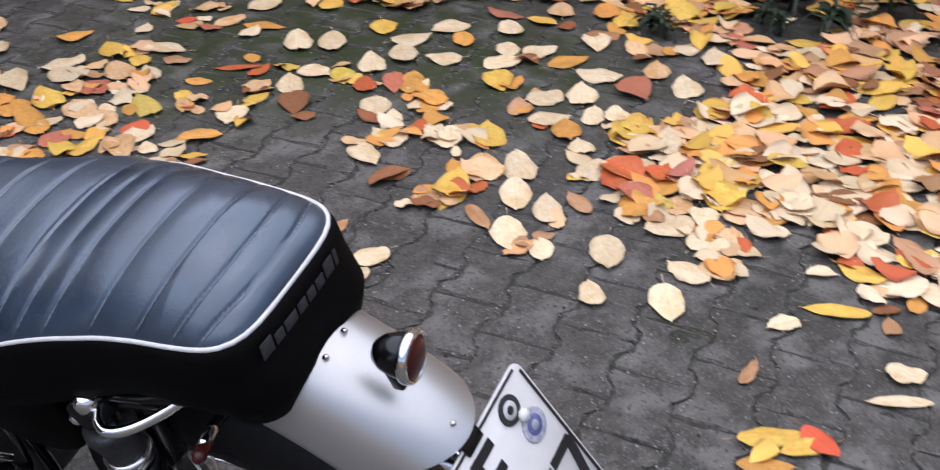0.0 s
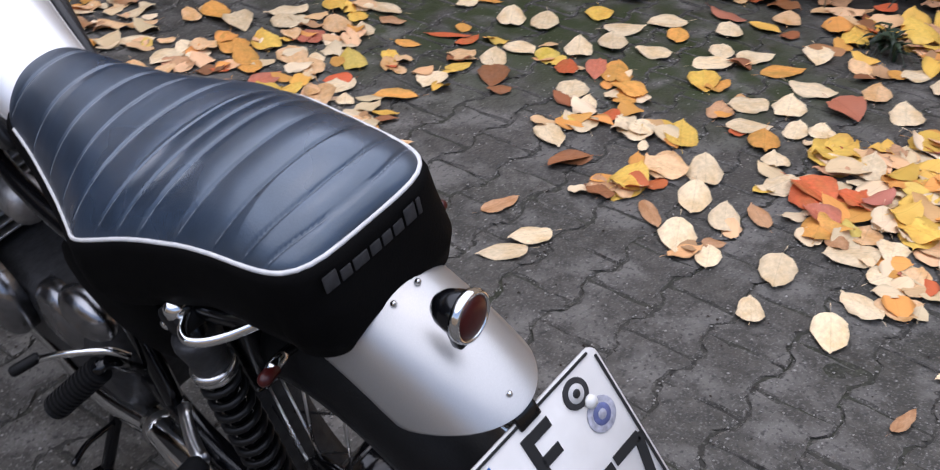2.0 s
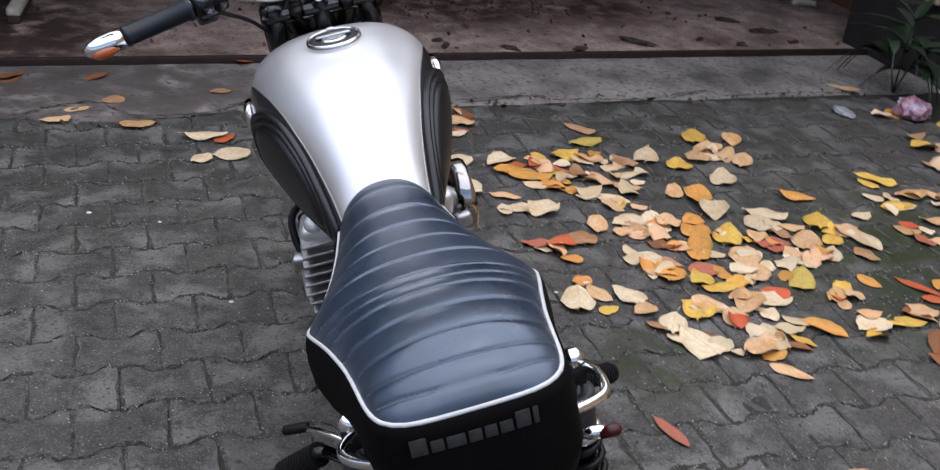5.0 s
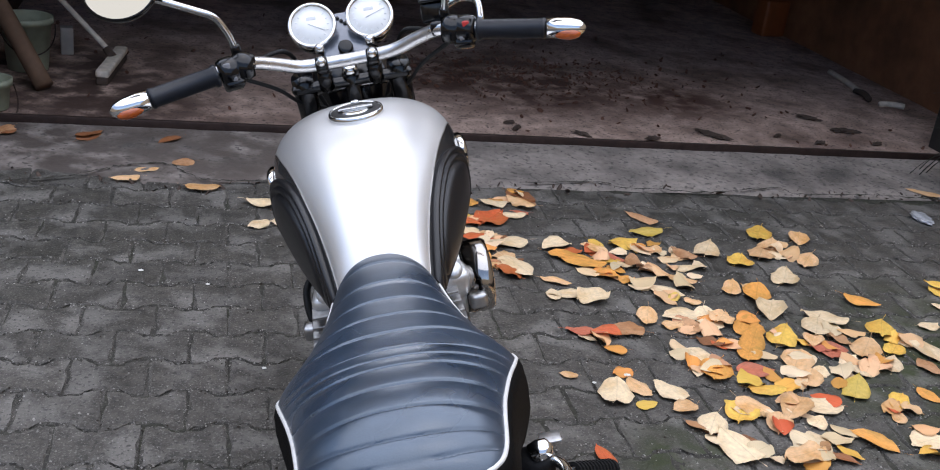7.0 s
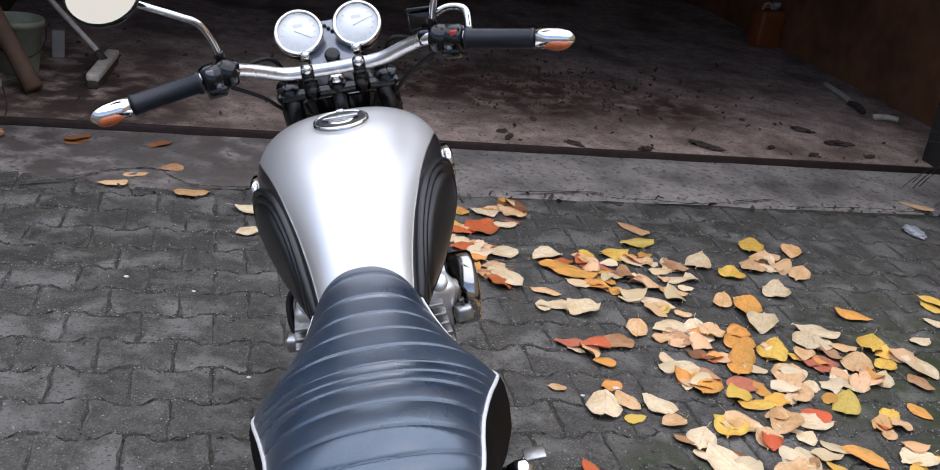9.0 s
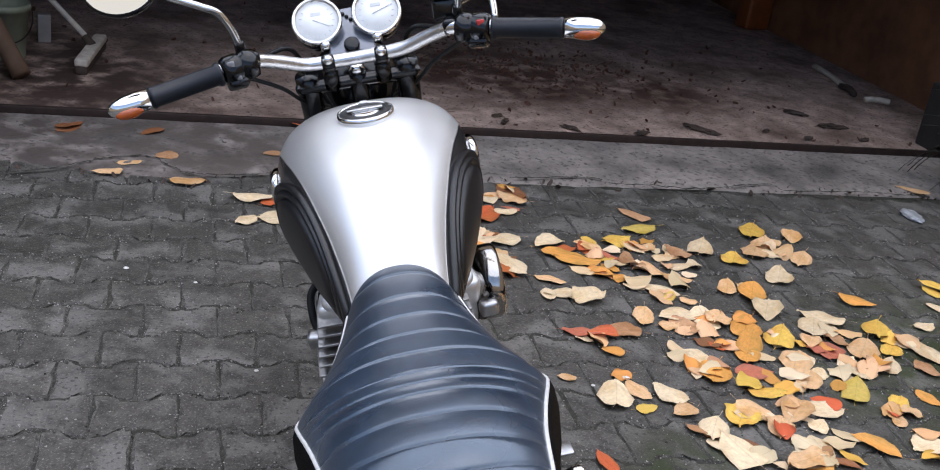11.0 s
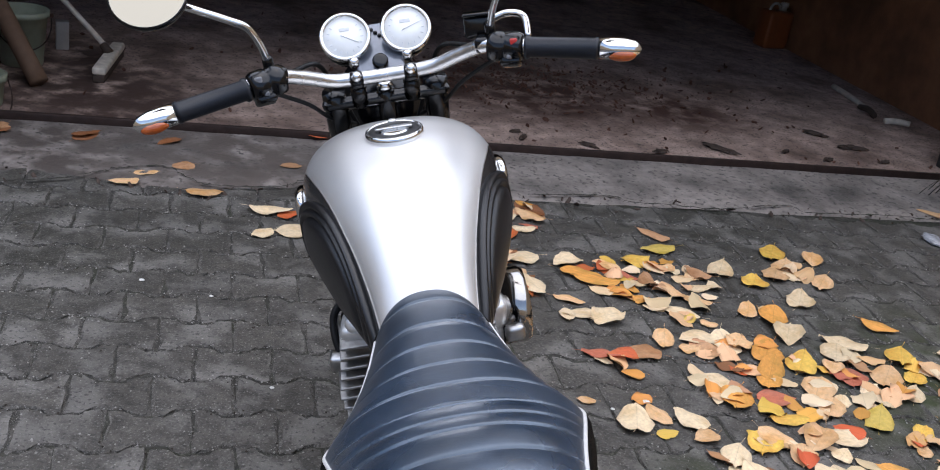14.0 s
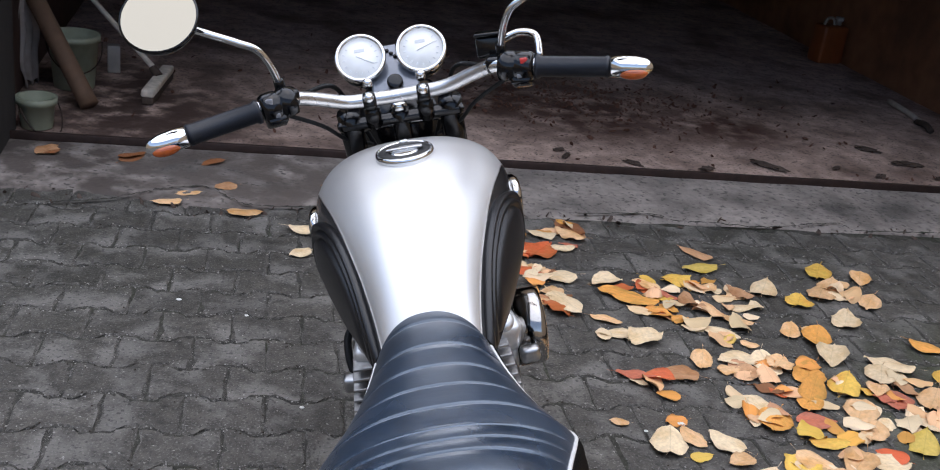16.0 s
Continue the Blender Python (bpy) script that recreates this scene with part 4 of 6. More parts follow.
# handlebar
BAR = [(-0.33, 0.876, 1.044), (-0.24, 0.902, 1.053), (-0.175, 0.93, 1.058), (-0.135, 0.965, 1.043), (-0.085, 0.995, 1.02), (-0.03, 1.003, 1.015)]
BAR = BAR + [(-x, y, z) for x, y, z in BAR[::-1]]
bar = part("handlebar", tube(BAR, 0.0118, 16, 8), polished, bike, "polished handlebar")
for sd in (-1, 1):
    riser = part("bar_clamp", block(0.022, 0.05, 0.03, pose(sd * 0.045, 1.001, 1.012, -24), 0.007, 3), black_paint, bike, "black bar clamp")
    part("riser_post", tube([(sd * 0.045, 1.01, 1.0), (sd * 0.045, 1.03, 0.965)], 0.014, 12, 1), black_paint, riser)
    for dy, dz in ((-0.021, -0.001), (0.023, 0.012)):
        part("clamp_bolt", lathe([(0.0085, -0.004), (0.0085, 0.005), (0.006, 0.010), (0.0005, 0.0115)], (sd * 0.045, 1.001 + dy, 1.024 + dz), (0, -0.4, 0.92), 14), chrome, riser, "domed chrome bolt")
    d = Vector((sd * 0.92, -0.31, -0.08)).normalized()
    g0 = Vector((0.226 if sd > 0 else -0.213, 0.906, 1.053))
    grip = part("grip", lathe([(0.012, 0), (0.019, 0.001), (0.0195, 0.006), (0.0165, 0.01), (0.0165, 0.11), (0.018, 0.113), (0.017, 0.117), (0.01, 0.118)], g0, d, 20), grip_rubber, bike, "black rubber grip")
    e0 = g0 + d * 0.118
    ind = part("bar_end_indicator", lathe([(0.010, 0), (0.0165, 0.001), (0.0175, 0.02), (0.0168, 0.04), (0.013, 0.056), (0.006, 0.064), (0.0005, 0.066)], e0, d, 22), chrome, bike, "chrome bar-end indicator")
    part("lens", ellipsoid(e0 + d * 0.032 + Vector((0, -0.0095, -0.0075)), (0.0115, 0.023, 0.0105), d.to_track_quat("Y", "Z").to_matrix().to_4x4()), lens_amber, ind, "amber lens")
    # switch housing
    sw = part("switch_housing", lathe([(0.013, 0.0), (0.022, 0.002), (0.0245, 0.012), (0.0245, 0.026), (0.0215, 0.028), (0.0245, 0.031), (0.0245, 0.05), (0.021, 0.057), (0.014, 0.058)], g0 - d * 0.06, d, 18), black_paint, bike, "black switch housing")
    part("switch_block", block(0.034, 0.03, 0.03, Matrix.Translation(g0 - d * 0.024 + Vector((0, -0.004, -0.016))) @ pose(0, 0, 0, -30, 0, -sd * 18), 0.006, 3), black_paint, sw)
    part("switch_button", block(0.012, 0.008, 0.012, Matrix.Translation(g0 - d * 0.02 + Vector((0, -0.018, 0.012))), 0.002), switch_red if sd > 0 else mark_grey, sw)
    part("switch_button", block(0.008, 0.006, 0.008, Matrix.Translation(g0 - d * 0.03 + Vector((0, -0.022, -0.01))), 0.002), mark_grey, sw)
    part("lever_perch", block(0.03, 0.035, 0.026, Matrix.Translation((sd * 0.168, 0.945, 1.058)) @ pose(0, 0, 0, 0, 0, -sd * 20), 0.007, 3), black_paint, bike)
    part("hand_lever", tube([(sd * 0.165, 0.972, 1.056), (sd * 0.21, 0.965, 1.05), (sd * 0.28, 0.94, 1.04), (sd * 0.35, 0.915, 1.03)], lambda t: 0.0065 + 0.002 * (t > 0.95), 8, 5), black_paint, bike, "black hand lever")
    part("cable", tube([(sd * 0.15, 0.975, 1.05), (sd * 0.11, 1.06, 1.035), (sd * 0.09, 1.13, 0.98), (sd * 0.05, 1.15, 0.87)], 0.0042, 8, 5), rubber, bike)
    part("cable", tube([(sd * 0.19, 0.93, 1.04), (sd * 0.13, 0.985, 0.99), (sd * 0.1, 1.05, 0.94), (sd * 0.06, 1.12, 0.9)], 0.0036, 8, 5), rubber, bike)

# mirrors
for sd in (-1, 1):
    mc = Vector((sd * 0.328, 0.9, 1.221))
    mn = Vector((-sd * 0.02, -0.76, 0.66)).normalized()
    mir = part("mirror", lathe([(0.017, -0.026), (0.042, -0.022), (0.057, -0.011), (0.0602, -0.002), (0.0598, 0.003), (0.057, 0.004)], mc, mn, 40, False), black_paint, bike, "round mirror with a black shell")
    part("mirror_glass", lathe([(0.0572, 0.0015), (0.0572, 0.0025), (0.0005, 0.00251)], mc, mn, 40), mirror_glass, mir, "silvered mirror glass", smooth=False)
    a = (sd * 0.178, 0.94, 1.07)
    part("stem", tube([a, (sd * 0.183, 0.93, 1.11), (sd * 0.197, 0.918, 1.145), (sd * 0.222, 0.912, 1.162), (sd * 0.265, 0.915, 1.183), (sd * 0.32, 0.925, 1.208)], 0.0058, 12, 6), chrome, mir, "bent chrome stem")
    part("stem_foot", lathe([(0.009, -0.012), (0.009, 0.018), (0.007, 0.022)], a, (0.02 * sd, -0.1, 1), 10), black_paint, mir)
# brake fluid reservoir
res = part("reservoir", block(0.046, 0.034, 0.036, pose(0.166, 0.99, 1.076, -8, 0, -10), 0.006, 3), black_paint, bike, "black brake fluid reservoir")
part("reservoir_lid", block(0.049, 0.037, 0.006, pose(0.166, 0.988, 1.097, -8, 0, -10), 0.002), black_paint, res)
part("brake_hose", tube([(0.186, 0.985, 1.084), (0.21, 0.98, 1.093), (0.232, 0.968, 1.092), (0.24, 0.958, 1.082), (0.238, 0.935, 1.06)], 0.0062, 10, 6), chrome, bike, "chrome bent guide")

# instruments
gn = Vector((0, -0.80, 0.60)).normalized()
for sd, tick in ((-1, 0.4), (1, 1.3)):
    gc = Vector((sd * 0.0535, 1.112, 1.0605))
    ga, gb = axes_of(gn)
    g = part("gauge", lathe([(0.02, -0.055), (0.036, -0.05), (0.041, -0.03), (0.0425, -0.006)], gc, gn, 32), black_paint, bike, "round instrument with a white dial")
    part("bezel", lathe([(0.0415, -0.007), (0.0445, -0.006), (0.0452, 0.002), (0.0432, 0.0052), (0.0395, 0.0056), (0.0372, 0.001)], gc, gn, 36, False), chrome, g, "chrome bezel")
    part("dial", lathe([(0.0378, -0.001), (0.0376, 0.0008), (0.0005, 0.001)], gc, gn, 32), dial_white, g, "white dial face")
    for k in range(13):
        a = radians(-40 + 260 * k / 12)
        p = gc + (ga * math.cos(a) + gb * math.sin(a)) * 0.0295 + gn * 0.0015
        part("dial_mark", block(0.0045, 0.0012, 0.0006, Matrix.Translation(p) @ Matrix((ga * math.cos(a) + gb * math.sin(a), gb * math.cos(a) - ga * math.sin(a), gn)).transposed().to_4x4(), 0), dial_mark, g, smooth=False)
    a = tick + 2.2
    nd = ga * math.cos(a) + gb * math.sin(a)
    part("needle", tube([gc + gn * 0.002 - nd * 0.008, gc + gn * 0.002 + nd * 0.026], 0.0007, 6, 1), dial_mark, g)
    part("dial_window", block(0.018, 0.006, 0.0008, Matrix.Translation(gc + gn * 0.0014 + gb * -0.014) @ Matrix((ga, gb, gn)).transposed().to_4x4(), 0), dial_mark, g, smooth=False)
panel = part("instrument_panel", block(0.084, 0.112, 0.01, Matrix.Translation((0, 1.116, 1.03)) @ pose(0, 0, 0, 37), 0.005, 3), panel_grey, bike, "glossy grey instrument bracket")
part("ignition_lock", lathe([(0.014, 0), (0.014, 0.012), (0.01, 0.014), (0.001, 0.014)], (0.0, 1.082, 1.014), gn, 18), black_paint, panel)
for k, x in enumerate((-0.016, 0.0, 0.016)):
    part("warning_lamp", lathe([(0.0035, 0), (0.0035, 0.003), (0.0005, 0.004)], (x * 0.4, 1.145 - 0.006 * k, 1.058 - 0.0045 * k), gn, 10), black_paint, panel)

# unseen walls added to close the yard and block the low sky
setting("house_back", block(14, 0.3, 2.4, pose(0.5, -8.0, 1.15), 0.012), wall_beige, "unseen beige wall added across the yard to block low sky")
setting("house_left", block(0.3, 12, 2.4, pose(-5.4, -2.0, 1.1), 0.012), wall_beige, "unseen beige wall added along the yard to block low sky")
setting("garage_roof", block(8.6, 5.6, 0.12, pose(0.6, 6.0, 2.82), 0.01), wall_dark, "flat dark garage roof")


# ---- loose things in and before the garage ----
def thing(name, label, category, group=""):
    return tagged(new(name), label, category, group)


def at_site(ob, x, y, z=0.0, rz=0.0):
    ob.matrix_world = SITE @ pose(x, y, z, 0, 0, rz)
    return ob


FLOOR = 0.022
broom = thing("broom", "pale wooden broom leaning inside the garage", "broom")
part("broom_head", block(0.058, 0.46, 0.034, pose(0, 0, 0.05, 0, 0, 0), 0.01, 3), wood_pale, broom, "pale broom head")
part("bristles", block(0.05, 0.45, 0.036, pose(0, 0, 0.018), 0.004), wood_dark, broom, "short worn bristles")
part("socket", lathe([(0.022, 0.0), (0.02, 0.02), (0.017, 0.05), (0.014, 0.052)], (-0.004, 0.03, 0.062), (-0.55, 0.3, 0.55), 14), wood_dark, broom, "dark handle socket")
part("handle", tube([(-0.012, 0.05, 0.075), (-0.3, 0.23, 0.288), (-0.52, 0.37, 0.465)], 0.0125, 12, 2), wood_pale, broom, "long round handle")
at_site(broom, -0.734, 4.225, FLOOR, -7)

roll = part("cardboard_tube", tube([(0, 0, 0.0), (-0.14, 0.16, 0.2), (-0.27, 0.31, 0.384)], 0.039, 24, 3), cardboard)
tagged(roll, "brown cardboard tube leaning against the garage wall", "tube")
at_site(roll, -0.985, 3.88, FLOOR + 0.02)


def bucket(r0, r1, h, body_mat, label, x, y, rz):
    b = thing("bucket", label, "bucket")
    part("pail", lathe([(0.001, 0.004), (r0, 0.0), (r0 + 0.002, 0.006), (r1, h - 0.03), (r1 + 0.009, h - 0.028), (r1 + 0.01, h), (r1, h), (r0 - 0.004, 0.012), (0.001, 0.012)], (0, 0, 0), (0, 0, 1), 36), body_mat, b)
    pts = [(math.cos(a) * (r1 + 0.012), -0.02 - math.sin(a) * (r1 + 0.02), h - 0.035 - 0.11 * math.sin(a)) for a in [math.pi * k / 10 for k in range(11)]]
    part("bail", tube(pts, 0.003, 8, 2), steel_dark, b, "thin wire handle")
    return at_site(b, x, y, FLOOR, rz)


bucket(0.085, 0.105, 0.24, plastic_pale, "pale green plastic bucket on the garage floor", -1.094, 4.216, 15)
bucket(0.058, 0.069, 0.125, plastic_pale, "small pale plastic pail near the garage sill", -1.147, 3.615, 40)
carton = part("carton", block(0.058, 0.055, 0.13, pose(0, 0, 0.065), 0.005), plastic_white)
tagged(carton, "small white carton beside the bucket", "carton")
at_site(carton, -0.957, 4.5, FLOOR, 8)

rag_rings = []
for i in range(18):
    v = i / 17
    wide = 0.03 + 0.13 * math.sin(math.pi * min(1, v / 1.3)) ** 0.8
    rag_rings.append([Vector((0.02 * v - 0.01 + 0.012 * math.sin(k * 1.3 + i * 0.4), wide * (k / 14 - 0.5) + 0.01 * math.sin(i * 0.9), 0.5 - 0.44 * v - 0.05 * v * abs(math.sin(k * 0.6 + 0.5)) + 0.012 * noise.noise((k * 0.7, i * 0.5, 2)))) for k in range(15)])
rag = part("rag", loft(rag_rings, caps=False, closed=False), cloth_white)
sol = rag.modifiers.new("thickness", "SOLIDIFY")
sol.thickness = 0.004
tagged(rag, "dirty white rag hanging by the garage wall", "rag")
at_site(rag, -1.278, 4.19, 0.0, -20)

can = thing("canister", "orange plastic canister by the garage wall", "canister")
part("tank_body", block(0.2, 0.14, 0.26, pose(0, 0, 0.13), 0.02, 3), orange_plastic, can)
part("spout", lathe([(0.02, 0), (0.02, 0.03), (0.028, 0.032), (0.028, 0.06), (0.001, 0.062)], (0.05, 0, 0.255), (0, 0, 1), 18), plastic_white, can)
part("grip", tube([(-0.07, 0, 0.25), (-0.05, 0, 0.3), (0.0, 0, 0.3), (0.02, 0, 0.25)], 0.01, 10, 4), plastic_white, can)
at_site(can, 3.58, 6.09, FLOOR, 10)


def stick(name, label, pts, r, mat_):
    ob = part(name, tube(pts, r, 8, 3), mat_)
    tagged(ob, label, "wood scrap", "scraps on the garage floor")
    ob.matrix_world = SITE
    return ob


stick("wood_strip", "pale splintered wood strip on the garage floor", [(3.49, 5.07, 0.032), (3.46, 4.83, 0.036), (3.42, 4.59, 0.033)], 0.017, wood_pale)
stick("wood_strip", "pale splintered wood strip on the garage floor", [(3.40, 4.37, 0.032), (3.47, 4.37, 0.036), (3.54, 4.34, 0.033)], 0.018, wood_pale)
stick("wood_strip", "dark broken wood strip on the garage floor", [(3.41, 4.64, 0.03), (3.40, 4.54, 0.045), (3.38, 4.45, 0.036)], 0.018, wood_dark)
rnd = random.Random(11)
for k, (x, y, l, a) in enumerate(((2.04, 3.67, 0.17, -50), (2.75, 4.04, 0.13, -38), (2.85, 3.84, 0.15, -5), (2.59, 3.62, 0.06, 10), (1.69, 3.57, 0.08, 15), (2.92, 3.64, 0.07, 20), (1.35, 3.59, 0.09, -45), (2.40, 3.70, 0.06, 30), (1.05, 3.64, 0.08, 60), (1.03, 3.71, 0.05, 10))):
    b = bmesh.new()
    bmesh.ops.create_icosphere(b, subdivisions=3, radius=1.0)
    for v in b.verts:
        q = v.co * (1 + 0.55 * noise.noise(v.co * 2.1 + Vector((k * 3.3, 0, 0))) + 0.3 * noise.noise(v.co * 5 + Vector((0, k, 0))))
        v.co = Vector((q.x * l / 2, q.y * l * 0.16, max(-0.3, q.z) * 0.011))
    scrap = part("bark_scrap", b, wood_dark, smooth=False)
    tagged(scrap, "dark dry bark scrap on the garage floor", "wood scrap", "scraps on the garage floor")
    scrap.matrix_world = SITE @ pose(x, y, 0.03, 0, 0, a)

# dirt heap and crumbs on the garage floor
bm = bmesh.new()
for k in range(900):
    x, y = rnd.gauss(1.38, 0.5), rnd.gauss(4.59, 0.27)
    if k > 820:
        x, y = rnd.uniform(-1.2, 3.3), rnd.uniform(3.58, 5.7)
    r = rnd.uniform(0.002, 0.008) if k < 640 else rnd.uniform(0.006, 0.014)
    m = Matrix.Translation((x, y, FLOOR + 0.003)) @ Euler((rnd.random(), rnd.random(), rnd.random() * 6)).to_matrix().to_4x4() @ Matrix.Diagonal((r * 1.8, r, r * 0.35, 1))
    bmesh.ops.create_icosphere(bm, subdivisions=1, radius=1.0, matrix=m)
dirt = part("floor_debris", bm, shader("brown_debris", (0.11, 0.05, 0.033), 0.9, grain=40, grain_amount=0.5), smooth=False)
dirt.matrix_world = SITE
tagged(dirt, "brown crumbled bark and dirt on the garage floor", "debris", kind="stuff")

# foil bags and pale crumbs on the pavers


def crumpled(name, label, x, y, size, material, seed):
    r = random.Random(seed)
    b = bmesh.new()
    bmesh.ops.create_icosphere(b, subdivisions=3, radius=1.0)
    for v in b.verts:
        k = 1 + 0.35 * noise.noise(v.co * 2.3 + Vector((seed, 0, 0))) + 0.15 * r.random()
        v.co = Vector((v.co.x * size[0] * k, v.co.y * size[1] * k, max(-0.9, v.co.z) * size[2] * k))
    ob = part(name, b, material, smooth=False)
    tagged(ob, label, "litter")
    ob.matrix_world = Matrix.Translation(site(x, y, size[2] * 0.9)) @ pose(0, 0, 0, 0, 0, seed * 30)
    return ob


crumpled("foil_scrap", "clear crumpled foil scrap on the pavers", 2.56, 2.73, (0.06, 0.035, 0.012), clear_foil, 3)
crumpled("foil_bag", "crumpled pink and silver foil bag", 2.86, 2.66, (0.07, 0.06, 0.045), pink_foil, 5)
for x, y, s in ((0.665, 1.6, 0.011), (-0.70, 2.12, 0.008), (-0.5, 2.05, 0.006), (-0.32, 1.58, 0.006), (-0.2, 0.67, 0.014), (0.56, 1.56, 0.006)):
    b = bmesh.new()
    bmesh.ops.create_icosphere(b, subdivisions=2, radius=1.0)
    for v in b.verts:
        v.co = Vector((v.co.x * s, v.co.y * s * 0.8, v.co.z * s * 0.4)) * (1 + 0.3 * noise.noise(v.co * 3))
    ob = part("pale_crumb", b, petal_white, smooth=False)
    ob.location = (x, y, s * 0.4)
    tagged(ob, "small pale crumb lying on the grey pavers", "crumb", "crumbs on the pavers")


# ---- fallen leaves ----
LEAF_TINT = dict(cream=(0.86, 0.685, 0.44), peach=(0.82, 0.53, 0.28), tan=(0.58, 0.33, 0.17), yellow=(0.84, 0.55, 0.11), lime=(0.7, 0.52, 0.13),
                 orange=(0.8, 0.38, 0.09), red=(0.66, 0.15, 0.05), pink=(0.56, 0.18, 0.10), brown=(0.3, 0.12, 0.045))
LEAF_BLUSH = dict(cream=(0.74, 0.53, 0.28), peach=(0.68, 0.36, 0.12), tan=(0.42, 0.2, 0.08), yellow=(0.72, 0.38, 0.07), lime=(0.6, 0.42, 0.05),
                  orange=(0.55, 0.3, 0.07), red=(0.5, 0.16, 0.05), pink=(0.5, 0.2, 0.13), brown=(0.3, 0.14, 0.07))


def leaf_shader(name):
    m = shader("leaf_" + name, LEAF_TINT[name], 0.56, grain=9, grain_amount=0.16, stain=1.6, stain_color=LEAF_BLUSH[name], stain_amount=0.95,
               bump=9, bump_strength=0.5, random_amount=0.13, rough_var=0.12, spec=0.28, jumble=True)
    n, l = m.node_tree.nodes, m.node_tree.links
    b = n["Principled BSDF"]
    # midrib, side veins and a shade of its own for each leaf
    uv = n.new("ShaderNodeUVMap").outputs[0]
    xyz = n.new("ShaderNodeSeparateXYZ")
    l.new(uv, xyz.inputs[0])

    def calc(op, a, c, e=None):
        k = n.new("ShaderNodeMath")
        k.operation = op
        for i, v in enumerate((a, c, e)):
            if v is None:
                continue
            if isinstance(v, (int, float)):
                k.inputs[i].default_value = v
            else:
                l.new(v, k.inputs[i])
        return k.outputs[0]

    off = calc("ABSOLUTE", calc("SUBTRACT", xyz.outputs[0], 0.5), 0)
    rib = calc("LESS_THAN", off, 0.014)
    veins = calc("PINGPONG", calc("MULTIPLY_ADD", off, -0.9, xyz.outputs[1]), 0.05)
    fine = calc("MULTIPLY", calc("LESS_THAN", veins, 0.006), 0.45)
    lines = calc("MAXIMUM", rib, fine)
    island = n.new("ShaderNodeNewGeometry").outputs["Random Per Island"]
    value = calc("ADD", calc("MULTIPLY_ADD", island, 0.34, 0.82), calc("MULTIPLY", lines, -0.13))
    rim = calc("MULTIPLY", calc("MAXIMUM", calc("MULTIPLY_ADD", off, 4.0, -1.35), 0.0), island)
    value = calc("SUBTRACT", value, rim)
    hsv = n.new("ShaderNodeHueSaturation")
    l.new(value, hsv.inputs["Value"])
    l.new(calc("MULTIPLY_ADD", island, -0.016, 0.503), hsv.inputs["Hue"])
    was = b.inputs["Base Color"].links[0].from_socket
    l.new(was, hsv.inputs["Color"])
    l.new(hsv.outputs[0], b.inputs["Base Color"])
    return m


def leaf_mesh(seed, curl=1.0):
    """A leaf one unit long and one wide, from its stalk at -y to its drawn-out tip at +y, cupped, waved and a little twisted; curl above 1 dries it up."""
    r = random.Random(seed)
    cup, bend, twist, wave = r.uniform(-0.2, 0.2) * curl, r.uniform(-0.18, 0.24) * curl, r.uniform(-0.3, 0.3) * curl, r.uniform(0.02, 0.06) * (1 + curl) / 2
    foot, tip, lean = r.uniform(0.45, 0.7), r.uniform(0.65, 1.0), r.uniform(-0.22, 0.22)
    peak = foot / (foot + tip)
    top = peak ** foot * (1 - peak) ** tip
    bm = bmesh.new()
    rows_ = []
    for i in range(14):
        v = (1 - math.cos(math.pi * i / 13)) / 2
        prof = max(0.015, (v ** foot) * ((1 - v) ** tip) / top)
        prof *= 1 - 0.5 * max(0.0, min(1.0, (v - 0.86) / 0.08)) * min(1.0, (1 - v) / 0.05)
        line = []
        for j in range(-3, 4):
            u = j / 6 * prof * (1 + 0.24 * noise.noise((i * 0.55, j * 1.3, seed)))
            fold = cup * (abs(u) * 0.9 + u * u * 2.2) + bend * (v - 0.5) ** 2 * 1.5 + twist * u * (v - 0.5) + wave * math.sin(i * 1.1 + j * 0.8 + seed) * abs(j) / 3
            line.append(bm.verts.new((u + lean * (v - 0.5) ** 2, v - 0.5, fold)))
        rows_.append(line)
    for a, b in zip(rows_, rows_[1:]):
        for j in range(6):
            bm.faces.new((a[j], a[j + 1], b[j + 1], b[j]))
    # stalk
    s0 = [rows_[0][2], rows_[0][4]] + [bm.verts.new(p) for p in ((lean + 0.012, -0.72, 0.05), (lean - 0.012, -0.72, 0.05))]
    bm.faces.new(s0)
    layer = bm.loops.layers.uv.new("UVMap")
    for f in bm.faces:
        for c in f.loops:
            c[layer].uv = (c.vert.co.x + 0.5, c.vert.co.y + 0.5)
    low = min(v.co.z for v in bm.verts)
    for v in bm.verts:
        v.co.z -= low
    return bm


LEAF_MATS = {n: leaf_shader(n) for n in LEAF_TINT}
LEAF_MESH = {}
for n in LEAF_TINT:
    for k in range(20):
        me = bpy.data.meshes.new("leaf")
        b = leaf_mesh(k * 7 + 3, 1.0 if k < 12 else 2.2)
        b.to_mesh(me)
        b.free()
        me.materials.append(LEAF_MATS[n])
        me.shade_smooth()
        LEAF_MESH[n, k] = me
LEAF_WORDS = dict(cream="pale cream fallen leaf lying on the grey pavers", peach="pale peach fallen leaf lying on the grey pavers", tan="dry tan fallen leaf lying on the grey pavers",
                  yellow="bright yellow fallen leaf lying on the grey pavers", lime="yellow-green fallen leaf lying on the grey pavers", orange="orange fallen leaf lying on the grey pavers",
                  red="red fallen leaf lying on the grey pavers", pink="pinkish red fallen leaf lying on the grey pavers", brown="curled brown fallen leaf lying on the grey pavers")
leaf_rnd = random.Random(5)
PLACED = []


